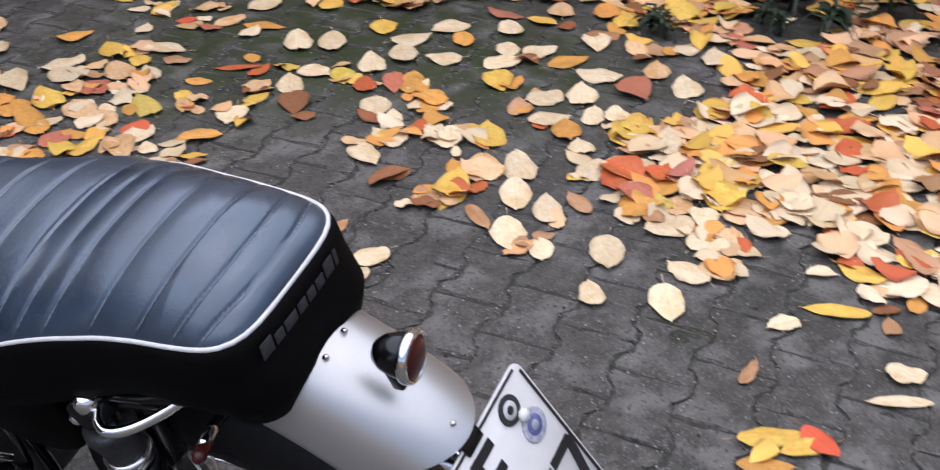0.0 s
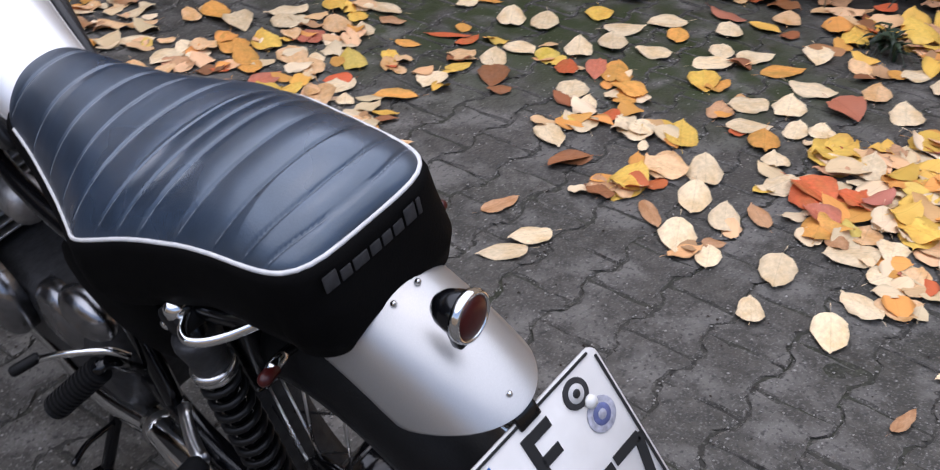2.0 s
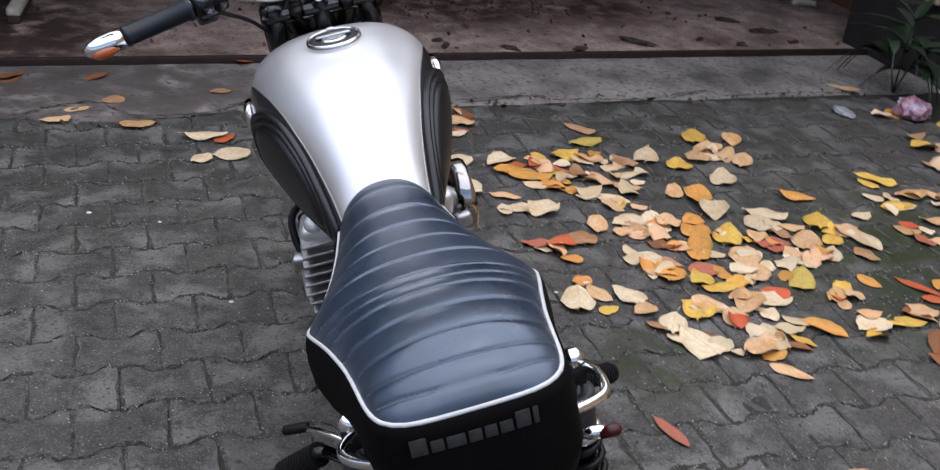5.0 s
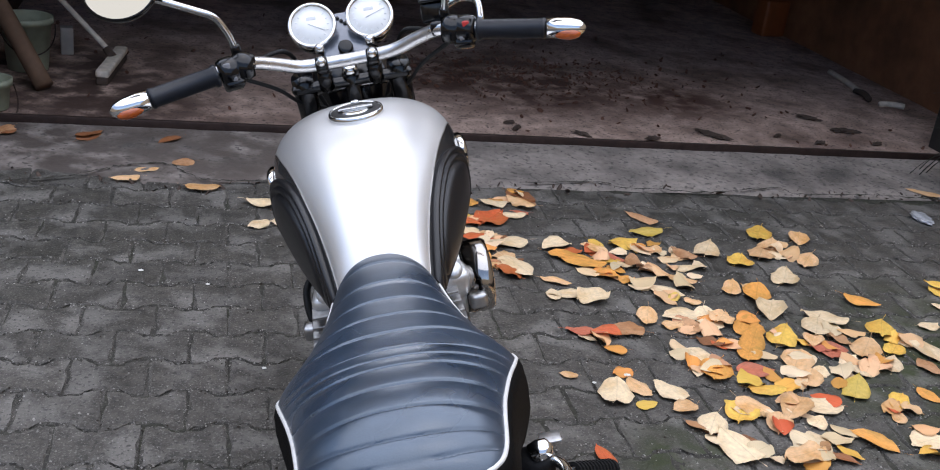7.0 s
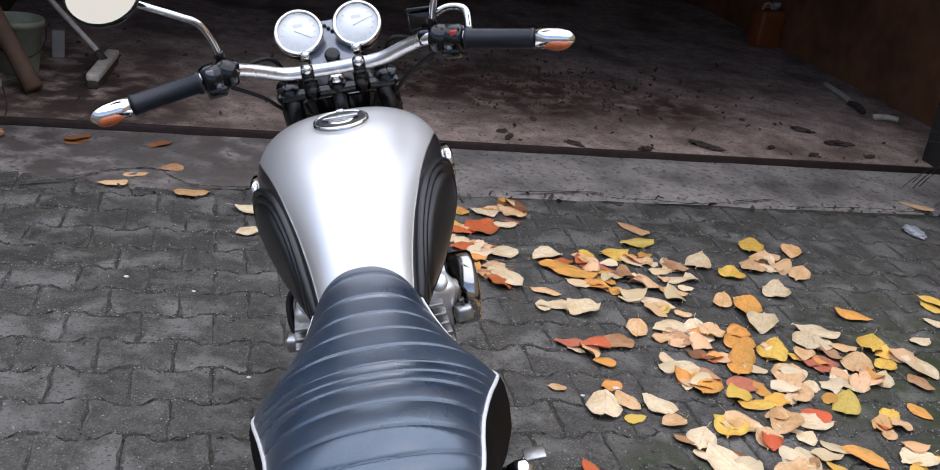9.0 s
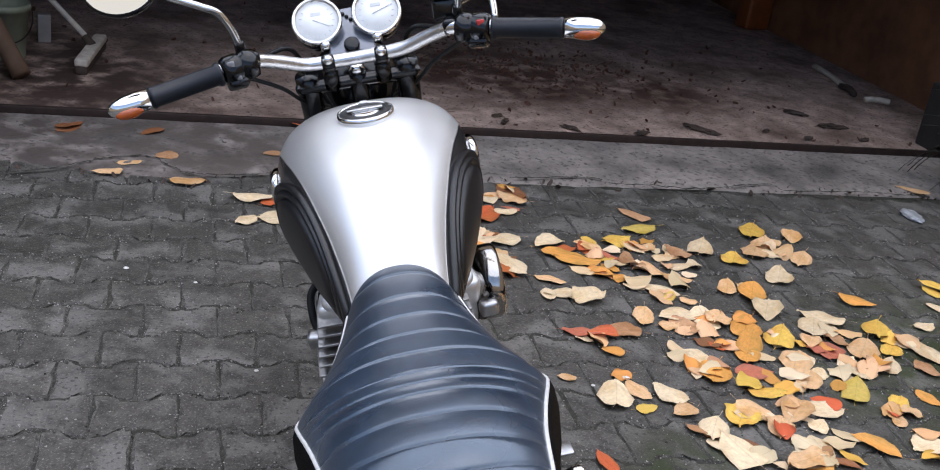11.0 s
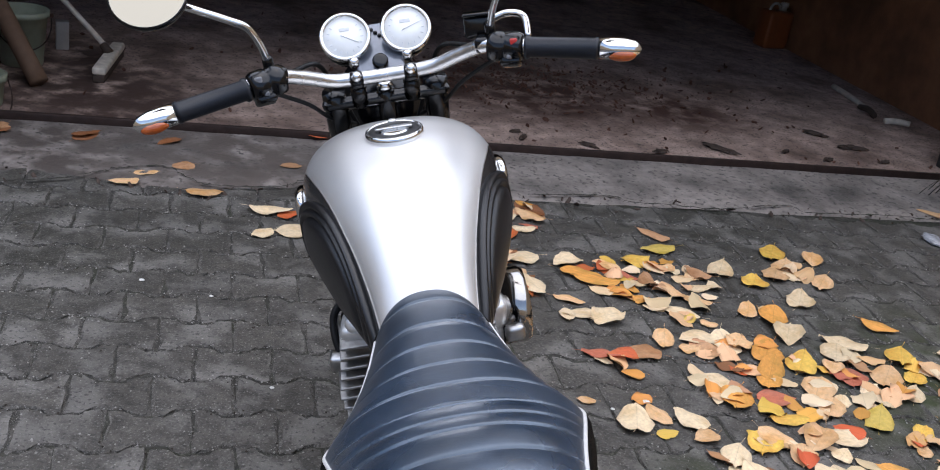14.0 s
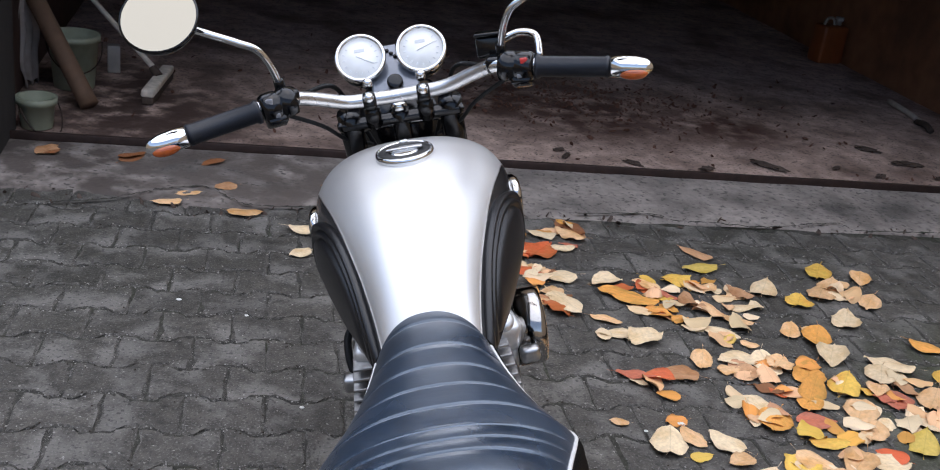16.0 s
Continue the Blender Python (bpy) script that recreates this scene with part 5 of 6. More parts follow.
def fallen(colour, x, y, length, heading, wide, curled=False):
    r = leaf_rnd
    # where they have blown together before the garage they are dry and rumpled
    heaped = 1.2 < y < 2.8 and x > 0.5
    near = sum(1 for a, b in PLACED if (a - x) ** 2 + (b - y) ** 2 < 0.0028)
    curled = curled or (heaped and near > 0 and r.random() < 0.5)
    PLACED.append((x, y))
    ob = new("leaf", LEAF_MESH[colour, r.randrange(12, 20) if curled else r.randrange(12)])
    z = 0.004 + 0.006 * min(near, 5)
    inward = y * math.cos(radians(5)) - x * math.sin(radians(5))
    if inward > Y_SILL:
        z += 0.021
    elif inward > Y_APRON - 0.12:
        z += 0.012 * max(0.0, min(1.0, (inward - Y_APRON) / (Y_SILL - Y_APRON))) + 0.002
    length *= 1.14 if heaped and near > 0 else 1.04
    w = length * wide * 0.95
    ob.matrix_world = Matrix.Translation((x, y, z)) @ Euler((radians(r.uniform(-4, 4) + (4 if heaped else 2) * min(near, 3) * r.choice((-1, 1))), radians(r.uniform(-4, 4) + 2.5 * min(near, 3) * r.choice((-1, 1))), radians(heading - 90 + r.choice((0, 180))))).to_matrix().to_4x4() @ Matrix.Diagonal((w, length, min(w, length) * (0.5 if inward > Y_APRON - 0.12 else r.uniform(0.5, 1.0)), 1))
    return tagged(ob, LEAF_WORDS[colour], "leaf", "fallen leaves")


fallen("peach", -0.856, 2.854, 0.105, 11, .6)
fallen("peach", -0.789, 2.950, 0.092, 22, .6)
fallen("tan", -0.673, 3.040, 0.085, 32, .8)
fallen("peach", -0.578, 2.811, 0.125, 11, .6)
fallen("cream", -0.349, 2.700, 0.141, -2, .6)
fallen("red", -0.288, 2.684, 0.090, 39, .6)
fallen("cream", -0.374, 2.506, 0.082, 40, .75)
fallen("cream", -0.273, 2.543, 0.125, 10, .85)
fallen("tan", -0.285, 3.141, 0.085, 21, .7)
fallen("red", -0.193, 3.474, 0.102, -18, .7)
fallen("peach", 2.497, 3.259, 0.150, -43, .4)
fallen("yellow", 1.979, 2.233, 0.090, -66, .6)
fallen("cream", 1.693, 1.808, 0.143, -71, .6)
fallen("cream", 1.791, 1.973, 0.083, 18, .7)
fallen("tan", 1.638, 1.698, 0.095, -71, .6)
fallen("orange", 1.546, 1.541, 0.082, -63, .6)
fallen("cream", 0.857, 1.267, 0.150, -73, .7)
fallen("brown", 0.917, 1.293, 0.071, -43, .3)
fallen("cream", 1.091, 1.287, 0.100, -80, .6)
fallen("cream", 1.041, 1.242, 0.135, 28, .6)
fallen("orange", 1.252, 1.304, 0.130, -42, .5)
fallen("red", 0.501, 1.218, 0.1, -78, .42)
fallen("brown", 1.125, 1.221, 0.087, -23, .4)
fallen("cream", 1.408, 1.311, 0.117, 21, .8)
fallen("pink", 0.629, 0.921, 0.118, -70, .3)
fallen("peach", 1.015, 1.221, 0.128, 26, .6)
fallen("peach", 1.048, 1.114, 0.114, -46, .4)
fallen("red", 1.684, 1.500, 0.150, -58, .3)
fallen("peach", 1.606, 1.368, 0.091, -34, .7)
fallen("red", 1.703, 1.427, 0.106, 1, .5)
fallen("yellow", 1.534, 1.314, 0.098, -11, .5)
fallen("yellow", 2.018, 2.253, 0.150, -22, .4)
fallen("cream", 1.923, 2.113, 0.077, -42, .7)
fallen("yellow", 2.004, 2.049, 0.087, -40, .6)
fallen("peach", 2.083, 2.128, 0.129, 4, .6)
fallen("peach", 2.180, 2.122, 0.096, -59, .6)
fallen("yellow", 2.276, 2.100, 0.104, -5, .8)
fallen("cream", 1.960, 1.858, 0.063, -46, .7)
fallen("peach", 2.049, 1.909, 0.126, -34, .6)
fallen("peach", 1.985, 1.764, 0.137, -11, .6)
fallen("cream", 1.942, 1.639, 0.107, 4, .6)
fallen("orange", 2.009, 1.629, 0.147, -75, .5)
fallen("cream", 2.321, 1.970, 0.131, -81, .5)
fallen("peach", 2.270, 1.839, 0.150, -22, .5)
fallen("cream", 2.172, 1.751, 0.139, -12, .8)
fallen("cream", 2.472, 1.929, 0.121, -67, .7)
fallen("tan", 2.549, 2.179, 0.142, -84, .7)
fallen("tan", 2.678, 2.093, 0.131, -21, .7)
fallen("tan", 2.826, 1.977, 0.119, -22, .7)
fallen("peach", 2.649, 1.765, 0.133, -77, .5)
fallen("peach", 2.500, 1.582, 0.076, -41, .5)
fallen("tan", -0.505, 0.862, 0.062, -11, .8)
fallen("yellow", 1.262, -0.452, 0.150, -75, .35)
fallen("cream", 1.395, -0.396, 0.075, -63, .6)
fallen("yellow", 1.433, -0.480, 0.109, -96, .6)
fallen("peach", 1.383, -0.525, 0.096, -77, .4)
fallen("brown", 1.314, -0.553, 0.069, -54, .5)
fallen("cream", 1.557, -0.487, 0.116, -103, .4)
fallen("cream", 1.106, -0.628, 0.084, -63, .8)
fallen("cream", 1.013, -0.627, 0.135, -63, .25)
fallen("yellow", 0.797, -0.424, 0.137, -53, .4)
fallen("yellow", 0.796, -0.489, 0.109, -51, .4)
fallen("orange", 0.718, -0.434, 0.106, -71, .4)
fallen("yellow", 2.750, -0.064, 0.134, -74, .5)
fallen("yellow", 2.905, -0.184, 0.150, -54, .6)
fallen("yellow", 3.121, -0.380, 0.140, -63, .5)
fallen("cream", 2.933, 0.051, 0.095, -46, .6)
fallen("cream", 2.329, -0.163, 0.139, -71, .5)
fallen("orange", 2.245, -0.326, 0.146, -48, .5)
fallen("red", 2.200, -0.261, 0.076, -49, .6)
fallen("cream", 2.313, -0.452, 0.123, -81, .5)
fallen("yellow", 2.103, -0.355, 0.143, -84, .5)
fallen("cream", 1.883, -0.494, 0.150, -54, .4)
fallen("cream", 1.707, -0.569, 0.093, -80, .6)
fallen("brown", 1.715, -0.430, 0.148, -135, .5)
fallen("peach", 1.865, -0.256, 0.150, -28, .8)
fallen("cream", 1.956, -0.412, 0.107, -89, .4)
fallen("tan", -1.358, 3.252, 0.130, 72, 0.6, True)
fallen("brown", -1.045, 3.262, 0.125, 57, 0.6)
fallen("brown", -0.744, 3.273, 0.106, 40, 0.5)
fallen("brown", -1.331, 3.227, 0.065, 53, 0.6)
fallen("brown", -1.044, 3.267, 0.117, 42, 0.5)
fallen("cream", 1.387, 0.845, 0.146, -122, 0.54)
fallen("cream", 1.504, 0.837, 0.121, -108, 0.79)
fallen("brown", 1.313, 0.722, 0.118, -35, 0.51)
fallen("tan", 1.266, 0.587, 0.094, -143, 0.80)
fallen("yellow", 1.304, 0.537, 0.146, 9, 0.67)
fallen("peach", 1.458, 0.522, 0.146, -162, 0.67)
fallen("cream", 1.515, 0.433, 0.146, -149, 0.64)
fallen("cream", 1.374, 0.380, 0.146, -153, 0.59)
fallen("cream", 1.357, 0.282, 0.132, -153, 0.60)
fallen("tan", 1.240, 0.420, 0.122, -131, 0.39)
fallen("cream", 1.204, 0.320, 0.146, -152, 0.62)
fallen("cream", 1.177, 0.221, 0.103, -154, 0.62)
fallen("tan", 1.238, 0.241, 0.058, -48, 0.80)
fallen("tan", 1.427, 0.228, 0.118, -132, 0.47)
fallen("cream", 1.238, 0.077, 0.146, -160, 0.59)
fallen("cream", 1.067, 0.049, 0.096, -151, 0.63)
fallen("cream", 1.108, -0.116, 0.128, -154, 0.66)
fallen("cream", 1.252, -0.120, 0.119, -113, 0.65)
fallen("peach", 1.304, -0.190, 0.115, -30, 0.80)
fallen("cream", 1.159, -0.358, 0.083, -40, 0.65)
fallen("tan", 0.969, -0.338, 0.092, -4, 0.33)
fallen("red", 1.582, 0.178, 0.121, -134, 0.80)
fallen("red", 1.648, 0.097, 0.121, -16, 0.80)
fallen("orange", 1.482, 0.093, 0.141, -165, 0.64)
fallen("yellow", 1.808, 0.241, 0.146, -161, 0.67)
fallen("yellow", 1.847, 0.217, 0.146, -131, 0.67)
fallen("cream", 1.700, 0.328, 0.094, -150, 0.80)
fallen("cream", 1.591, 0.256, 0.109, -12, 0.77)
fallen("yellow", 1.603, -0.097, 0.146, -167, 0.67)
fallen("yellow", 1.854, -0.028, 0.137, -32, 0.71)
fallen("cream", 1.418, -0.015, 0.146, -37, 0.67)
fallen("cream", 1.408, -0.115, 0.124, -20, 0.64)
fallen("peach", 1.423, -0.171, 0.120, -171, 0.65)
fallen("cream", 1.499, -0.082, 0.098, -164, 0.80)
fallen("peach", 1.599, -0.168, 0.140, -68, 0.69)
fallen("orange", 1.578, -0.221, 0.133, -25, 0.71)
fallen("cream", 1.832, 0.127, 0.146, -166, 0.67)
fallen("cream", 1.719, 0.018, 0.113, -167, 0.80)
fallen("peach", 1.532, -0.002, 0.111, -168, 0.74)
fallen("cream", 1.764, -0.164, 0.107, -172, 0.80)
fallen("yellow", 1.923, -0.117, 0.109, -173, 0.69)
fallen("peach", 2.006, -0.043, 0.127, -166, 0.76)
fallen("tan", 1.441, 0.029, 0.071, -163, 0.80)
fallen("cream", 1.966, 0.055, 0.140, -164, 0.65)
fallen("red", 1.601, 0.794, 0.083, 3, 0.61)
fallen("cream", 1.579, 0.708, 0.146, -114, 0.67)
fallen("cream", 1.590, 0.683, 0.099, -153, 0.80)
fallen("yellow", 1.647, 0.590, 0.146, -149, 0.67)
fallen("cream", 1.515, 0.627, 0.056, -151, 0.54)
fallen("tan", 1.855, 0.589, 0.102, -156, 0.78)
fallen("cream", 1.938, 0.550, 0.128, -37, 0.76)
fallen("cream", 2.019, 0.456, 0.146, -158, 0.67)
fallen("cream", 1.901, 0.372, 0.111, -165, 0.62)
fallen("cream", 1.948, 0.315, 0.103, -161, 0.78)
fallen("orange", 1.766, 0.401, 0.111, -151, 0.79)
fallen("cream", 1.829, 0.479, 0.137, -39, 0.71)
fallen("cream", 2.171, 0.459, 0.144, -81, 0.67)
fallen("orange", 2.234, 0.588, 0.146, -37, 0.67)
fallen("peach", 2.300, 0.312, 0.146, -162, 0.59)
fallen("cream", 2.484, 0.170, 0.146, -160, 0.67)
fallen("cream", 2.226, 0.190, 0.146, -157, 0.67)
fallen("yellow", 1.994, 0.730, 0.146, -148, 0.67)
fallen("orange", 1.993, 0.676, 0.094, -16, 0.75)
fallen("cream", 2.125, 0.771, 0.138, -36, 0.71)
fallen("cream", 2.231, 0.807, 0.117, -154, 0.69)
fallen("cream", 2.265, 0.702, 0.130, -35, 0.71)
fallen("cream", 2.399, 0.875, 0.146, -151, 0.62)
fallen("cream", 1.665, 0.977, 0.140, -149, 0.69)
fallen("cream", 1.622, 0.889, 0.096, -149, 0.57)
fallen("orange", 1.836, 0.939, 0.146, -149, 0.67)
fallen("orange", 1.731, 0.840, 0.121, -145, 0.70)
fallen("pink", 1.829, 1.010, 0.134, -152, 0.51)
fallen("red", 1.762, 1.075, 0.098, -147, 0.76)
fallen("lime", 1.791, 1.173, 0.122, -141, 0.66)
fallen("cream", 1.912, 1.139, 0.146, -147, 0.63)
fallen("cream", 2.018, 1.082, 0.146, -144, 0.67)
fallen("cream", 2.056, 0.952, 0.114, -71, 0.80)
fallen("cream", 1.663, 1.284, 0.146, -144, 0.59)
fallen("cream", 1.777, 1.269, 0.120, -96, 0.80)
fallen("brown", 1.562, 1.196, 0.139, -144, 0.70)
fallen("brown", 1.498, 1.123, 0.070, -41, 0.80)
fallen("cream", 1.952, 1.450, 0.146, -145, 0.67)
fallen("cream", 1.990, 1.343, 0.146, -151, 0.67)
fallen("yellow", 2.196, 1.264, 0.146, -144, 0.67)
fallen("cream", 2.143, 1.123, 0.146, -33, 0.67)
fallen("cream", 2.304, 1.058, 0.146, -32, 0.67)
fallen("orange", 2.221, 0.966, 0.106, -152, 0.69)
fallen("peach", 2.633, 0.784, 0.146, -158, 0.67)
fallen("yellow", 2.638, 0.541, 0.146, -154, 0.67)
fallen("cream", 2.425, 0.566, 0.146, -152, 0.67)
fallen("yellow", 2.779, 0.365, 0.146, -165, 0.67)
fallen("peach", 2.433, 0.414, 0.146, -154, 0.67)
fallen("cream", 2.496, 0.280, 0.105, -22, 0.79)
fallen("cream", 1.215, 2.500, 0.146, -117, 0.67)
fallen("yellow", 1.478, 2.667, 0.146, -117, 0.67)
fallen("yellow", 1.311, 2.421, 0.123, -118, 0.79)
fallen("peach", 1.422, 2.497, 0.146, -119, 0.67)
fallen("peach", 1.483, 2.559, 0.118, -116, 0.80)
fallen("peach", 1.638, 2.661, 0.132, -116, 0.61)
fallen("peach", 1.574, 2.442, 0.132, -125, 0.60)
fallen("cream", 1.429, 2.301, 0.146, -118, 0.66)
fallen("peach", 1.192, 2.189, 0.114, -114, 0.56)
fallen("orange", 1.262, 2.148, 0.146, -115, 0.67)
fallen("cream", 1.269, 2.042, 0.146, -117, 0.67)
fallen("cream", 1.434, 1.997, 0.146, -26, 0.67)
fallen("cream", 1.374, 1.924, 0.120, -116, 0.80)
fallen("peach", 0.824, 1.946, 0.109, -108, 0.65)
fallen("cream", 0.947, 1.978, 0.133, 12, 0.69)
fallen("cream", 1.027, 1.956, 0.141, -91, 0.69)
fallen("peach", 1.065, 1.954, 0.099, -124, 0.80)
fallen("peach", 0.896, 1.907, 0.073, 11, 0.69)
fallen("tan", 0.950, 1.896, 0.095, 19, 0.80)
fallen("pink", 0.6, 1.842, 0.11, -14, 0.5, True)
fallen("red", 0.66, 1.83, 0.1, -4, 0.55, True)
fallen("tan", 0.724, 1.866, 0.126, -9, 0.59)
fallen("orange", 1.146, 1.919, 0.146, -118, 0.67)
fallen("orange", 1.119, 1.820, 0.145, -119, 0.55)
fallen("yellow", 1.232, 1.859, 0.146, -121, 0.65)
fallen("orange", 1.078, 1.745, 0.108, -116, 0.71)
fallen("red", 1.001, 1.792, 0.059, -51, 0.59)
fallen("cream", 0.906, 1.728, 0.102, -42, 0.79)
fallen("cream", 0.879, 1.631, 0.053, -117, 0.65)
fallen("orange", 0.934, 1.632, 0.121, -117, 0.80)
fallen("pink", 1.063, 1.653, 0.113, 1, 0.80)
fallen("peach", 1.224, 1.726, 0.146, -122, 0.67)
fallen("pink", 1.362, 1.790, 0.125, -112, 0.77)
fallen("peach", 1.328, 1.849, 0.090, -121, 0.74)
fallen("peach", 1.477, 1.797, 0.146, -126, 0.67)
fallen("yellow", 1.589, 1.921, 0.116, -118, 0.80)
fallen("yellow", 1.588, 1.819, 0.116, -129, 0.58)
fallen("cream", 1.524, 1.716, 0.101, -122, 0.61)
fallen("cream", 1.395, 1.670, 0.089, -119, 0.80)
fallen("lime", 1.335, 1.572, 0.146, -121, 0.57)
fallen("cream", 1.262, 1.653, 0.070, -118, 0.74)
fallen("peach", 1.207, 1.611, 0.124, -123, 0.65)
fallen("yellow", 1.056, 1.544, 0.114, 1, 0.52)
fallen("cream", 0.606, 1.506, 0.134, -106, 0.72)
fallen("peach", 0.678, 1.534, 0.091, -61, 0.61)
fallen("cream", 0.762, 1.520, 0.107, -53, 0.80)
fallen("peach", 0.780, 1.442, 0.085, 26, 0.68)
fallen("peach", 0.495, 1.593, 0.053, -1, 0.77)
fallen("orange", 1.632, 2.131, 0.120, -30, 0.77)
fallen("yellow", 0.927, 1.421, 0.121, -122, 0.80)
fallen("peach", 0.977, 1.450, 0.106, -44, 0.77)
fallen("peach", 1.096, 1.451, 0.131, -133, 0.70)
fallen("cream", 1.193, 1.466, 0.107, 5, 0.80)
fallen("peach", 1.014, 1.372, 0.096, -118, 0.80)
fallen("cream", 1.133, 1.388, 0.069, -134, 0.80)
fallen("cream", 0.823, 1.355, 0.105, -119, 0.75)
fallen("yellow", 1.428, 1.505, 0.106, -129, 0.53)
fallen("peach", 1.389, 1.422, 0.067, -130, 0.63)
fallen("cream", 0.861, 0.574, 0.118, -39, 0.54)
fallen("cream", 0.957, 0.570, 0.109, -27, 0.67)
fallen("tan", 1.020, 0.708, 0.112, -12, 0.46)
fallen("orange", 0.388, 2.829, 0.084, -44, 0.77)
fallen("red", 0.371, 2.639, 0.102, -33, 0.66)
fallen("red", 0.452, 2.680, 0.162, 56, 0.77, True)
fallen("cream", 0.478, 2.827, 0.108, -13, 0.62)
fallen("peach", 0.588, 2.842, 0.129, -43, 0.62, True)
fallen("brown", 0.605, 2.907, 0.141, -56, 0.66, True)
fallen("orange", 0.592, 2.960, 0.072, -32, 0.66, True)
fallen("cream", 0.545, 2.718, 0.090, 1, 0.66)
fallen("red", 0.353, 2.497, 0.095, 26, 0.62)
fallen("peach", 0.408, 2.530, 0.085, -28, 0.50, True)
fallen("cream", 0.474, 2.464, 0.143, 17, 0.66)
fallen("peach", 0.407, 2.274, 0.065, -13, 0.66, True)
fallen("cream", 0.473, 2.260, 0.160, -64, 0.69)
fallen("peach", 0.438, 2.354, 0.087, 13, 0.66)
fallen("cream", 0.649, 2.466, 0.122, 23, 0.62)
fallen("orange", 0.686, 2.369, 0.168, -22, 0.44, True)
fallen("orange", 0.708, 2.327, 0.145, -17, 0.50)
fallen("peach", 0.783, 2.443, 0.111, -39, 0.50, True)
fallen("yellow", 0.810, 2.367, 0.085, -9, 0.62)
fallen("yellow", 0.908, 2.513, 0.117, 27, 0.77)
fallen("lime", 1.020, 2.632, 0.138, 14, 0.50)
fallen("tan", 1.043, 2.769, 0.140, -44, 0.44)
fallen("peach", 0.991, 2.464, 0.090, 22, 0.66, True)
fallen("tan", 0.897, 2.337, 0.099, -81, 0.62, True)
fallen("orange", 0.779, 2.240, 0.088, 1, 0.85)
fallen("orange", 0.835, 2.210, 0.064, 29, 0.85, True)
fallen("peach", 1.051, 2.408, 0.077, 7, 0.50)
fallen("tan", 1.103, 2.432, 0.101, -45, 0.62, True)
fallen("cream", 1.073, 2.330, 0.109, 14, 0.50)
fallen("tan", 0.925, 2.285, 0.060, -18, 0.77, True)
fallen("peach", 0.962, 2.266, 0.071, -60, 0.62)
fallen("peach", 1.025, 2.228, 0.107, -31, 0.50, True)
fallen("cream", 0.941, 2.147, 0.134, -18, 0.44)
fallen("peach", 1.016, 2.074, 0.060, -20, 0.66)
fallen("peach", 0.586, 2.181, 0.104, -31, 0.50, True)
fallen("cream", 0.602, 2.086, 0.127, 6, 0.44)
fallen("cream", 0.688, 2.070, 0.131, 27, 0.66, True)
# dried leaves, curled up
fallen("red", 1.617, 0.172, 0.142, -110, 0.80, True)
fallen("pink", 1.516, 0.117, 0.114, -109, 0.70, True)
fallen("red", 1.643, 0.080, 0.102, -97, 0.80, True)
fallen("orange", 1.492, 0.061, 0.094, -92, 0.60, True)
fallen("yellow", 1.841, 0.235, 0.170, -15, 0.70, True)
fallen("yellow", 1.618, -0.089, 0.132, -104, 0.80, True)
fallen("tan", 1.930, 0.136, 0.145, -34, 0.60, True)
fallen("yellow", 1.334, 0.543, 0.135, 10, 0.70, True)
fallen("peach", 1.454, 0.519, 0.128, -96, 0.80, True)
fallen("brown", 1.230, 0.568, 0.083, -82, 0.60, True)
fallen("brown", 1.308, 0.716, 0.130, -25, 0.40, True)
fallen("red", 2.216, -0.011, 0.138, -112, 0.70, True)
fallen("orange", 1.841, -0.031, 0.110, -82, 0.70, True)
fallen("cream", 2.179, -0.058, 0.170, -146, 0.70, True)
fallen("orange", 1.777, 0.856, 0.136, -112, 0.70, True)
fallen("yellow", 2.798, 0.390, 0.170, -132, 0.80, True)
fallen("yellow", 2.998, 0.356, 0.170, 0, 0.70, True)
fallen("tan", 2.904, 0.743, 0.170, 4, 0.70, True)


# flakes and crumbs along the broken edge of the concrete strip
fl = random.Random(17)
bm = bmesh.new()
for k in range(170):
    x = fl.uniform(-1.6, 3.0)
    y = Y_APRON + fl.gauss(0.0, 0.035) + 0.03 * noise.noise((x * 2.1, 0, 0)) - 0.1 * math.exp(-((x + 0.45) / 0.35) ** 2)
    r = fl.uniform(0.0015, 0.005) if k % 4 else fl.uniform(0.006, 0.011)
    bmesh.ops.create_icosphere(bm, subdivisions=1, radius=1.0, matrix=Matrix.Translation((x, y, 0.003)) @ Euler((fl.random(), fl.random(), fl.random() * 6)).to_matrix().to_4x4() @ Matrix.Diagonal((r * 2.2, r, r * 0.35, 1)))
flakes = part("edge_crumbs", bm, wood_dark, smooth=False)
flakes.matrix_world = SITE
tagged(flakes, "dark crumbs along the cracked concrete edge", "debris", kind="stuff")


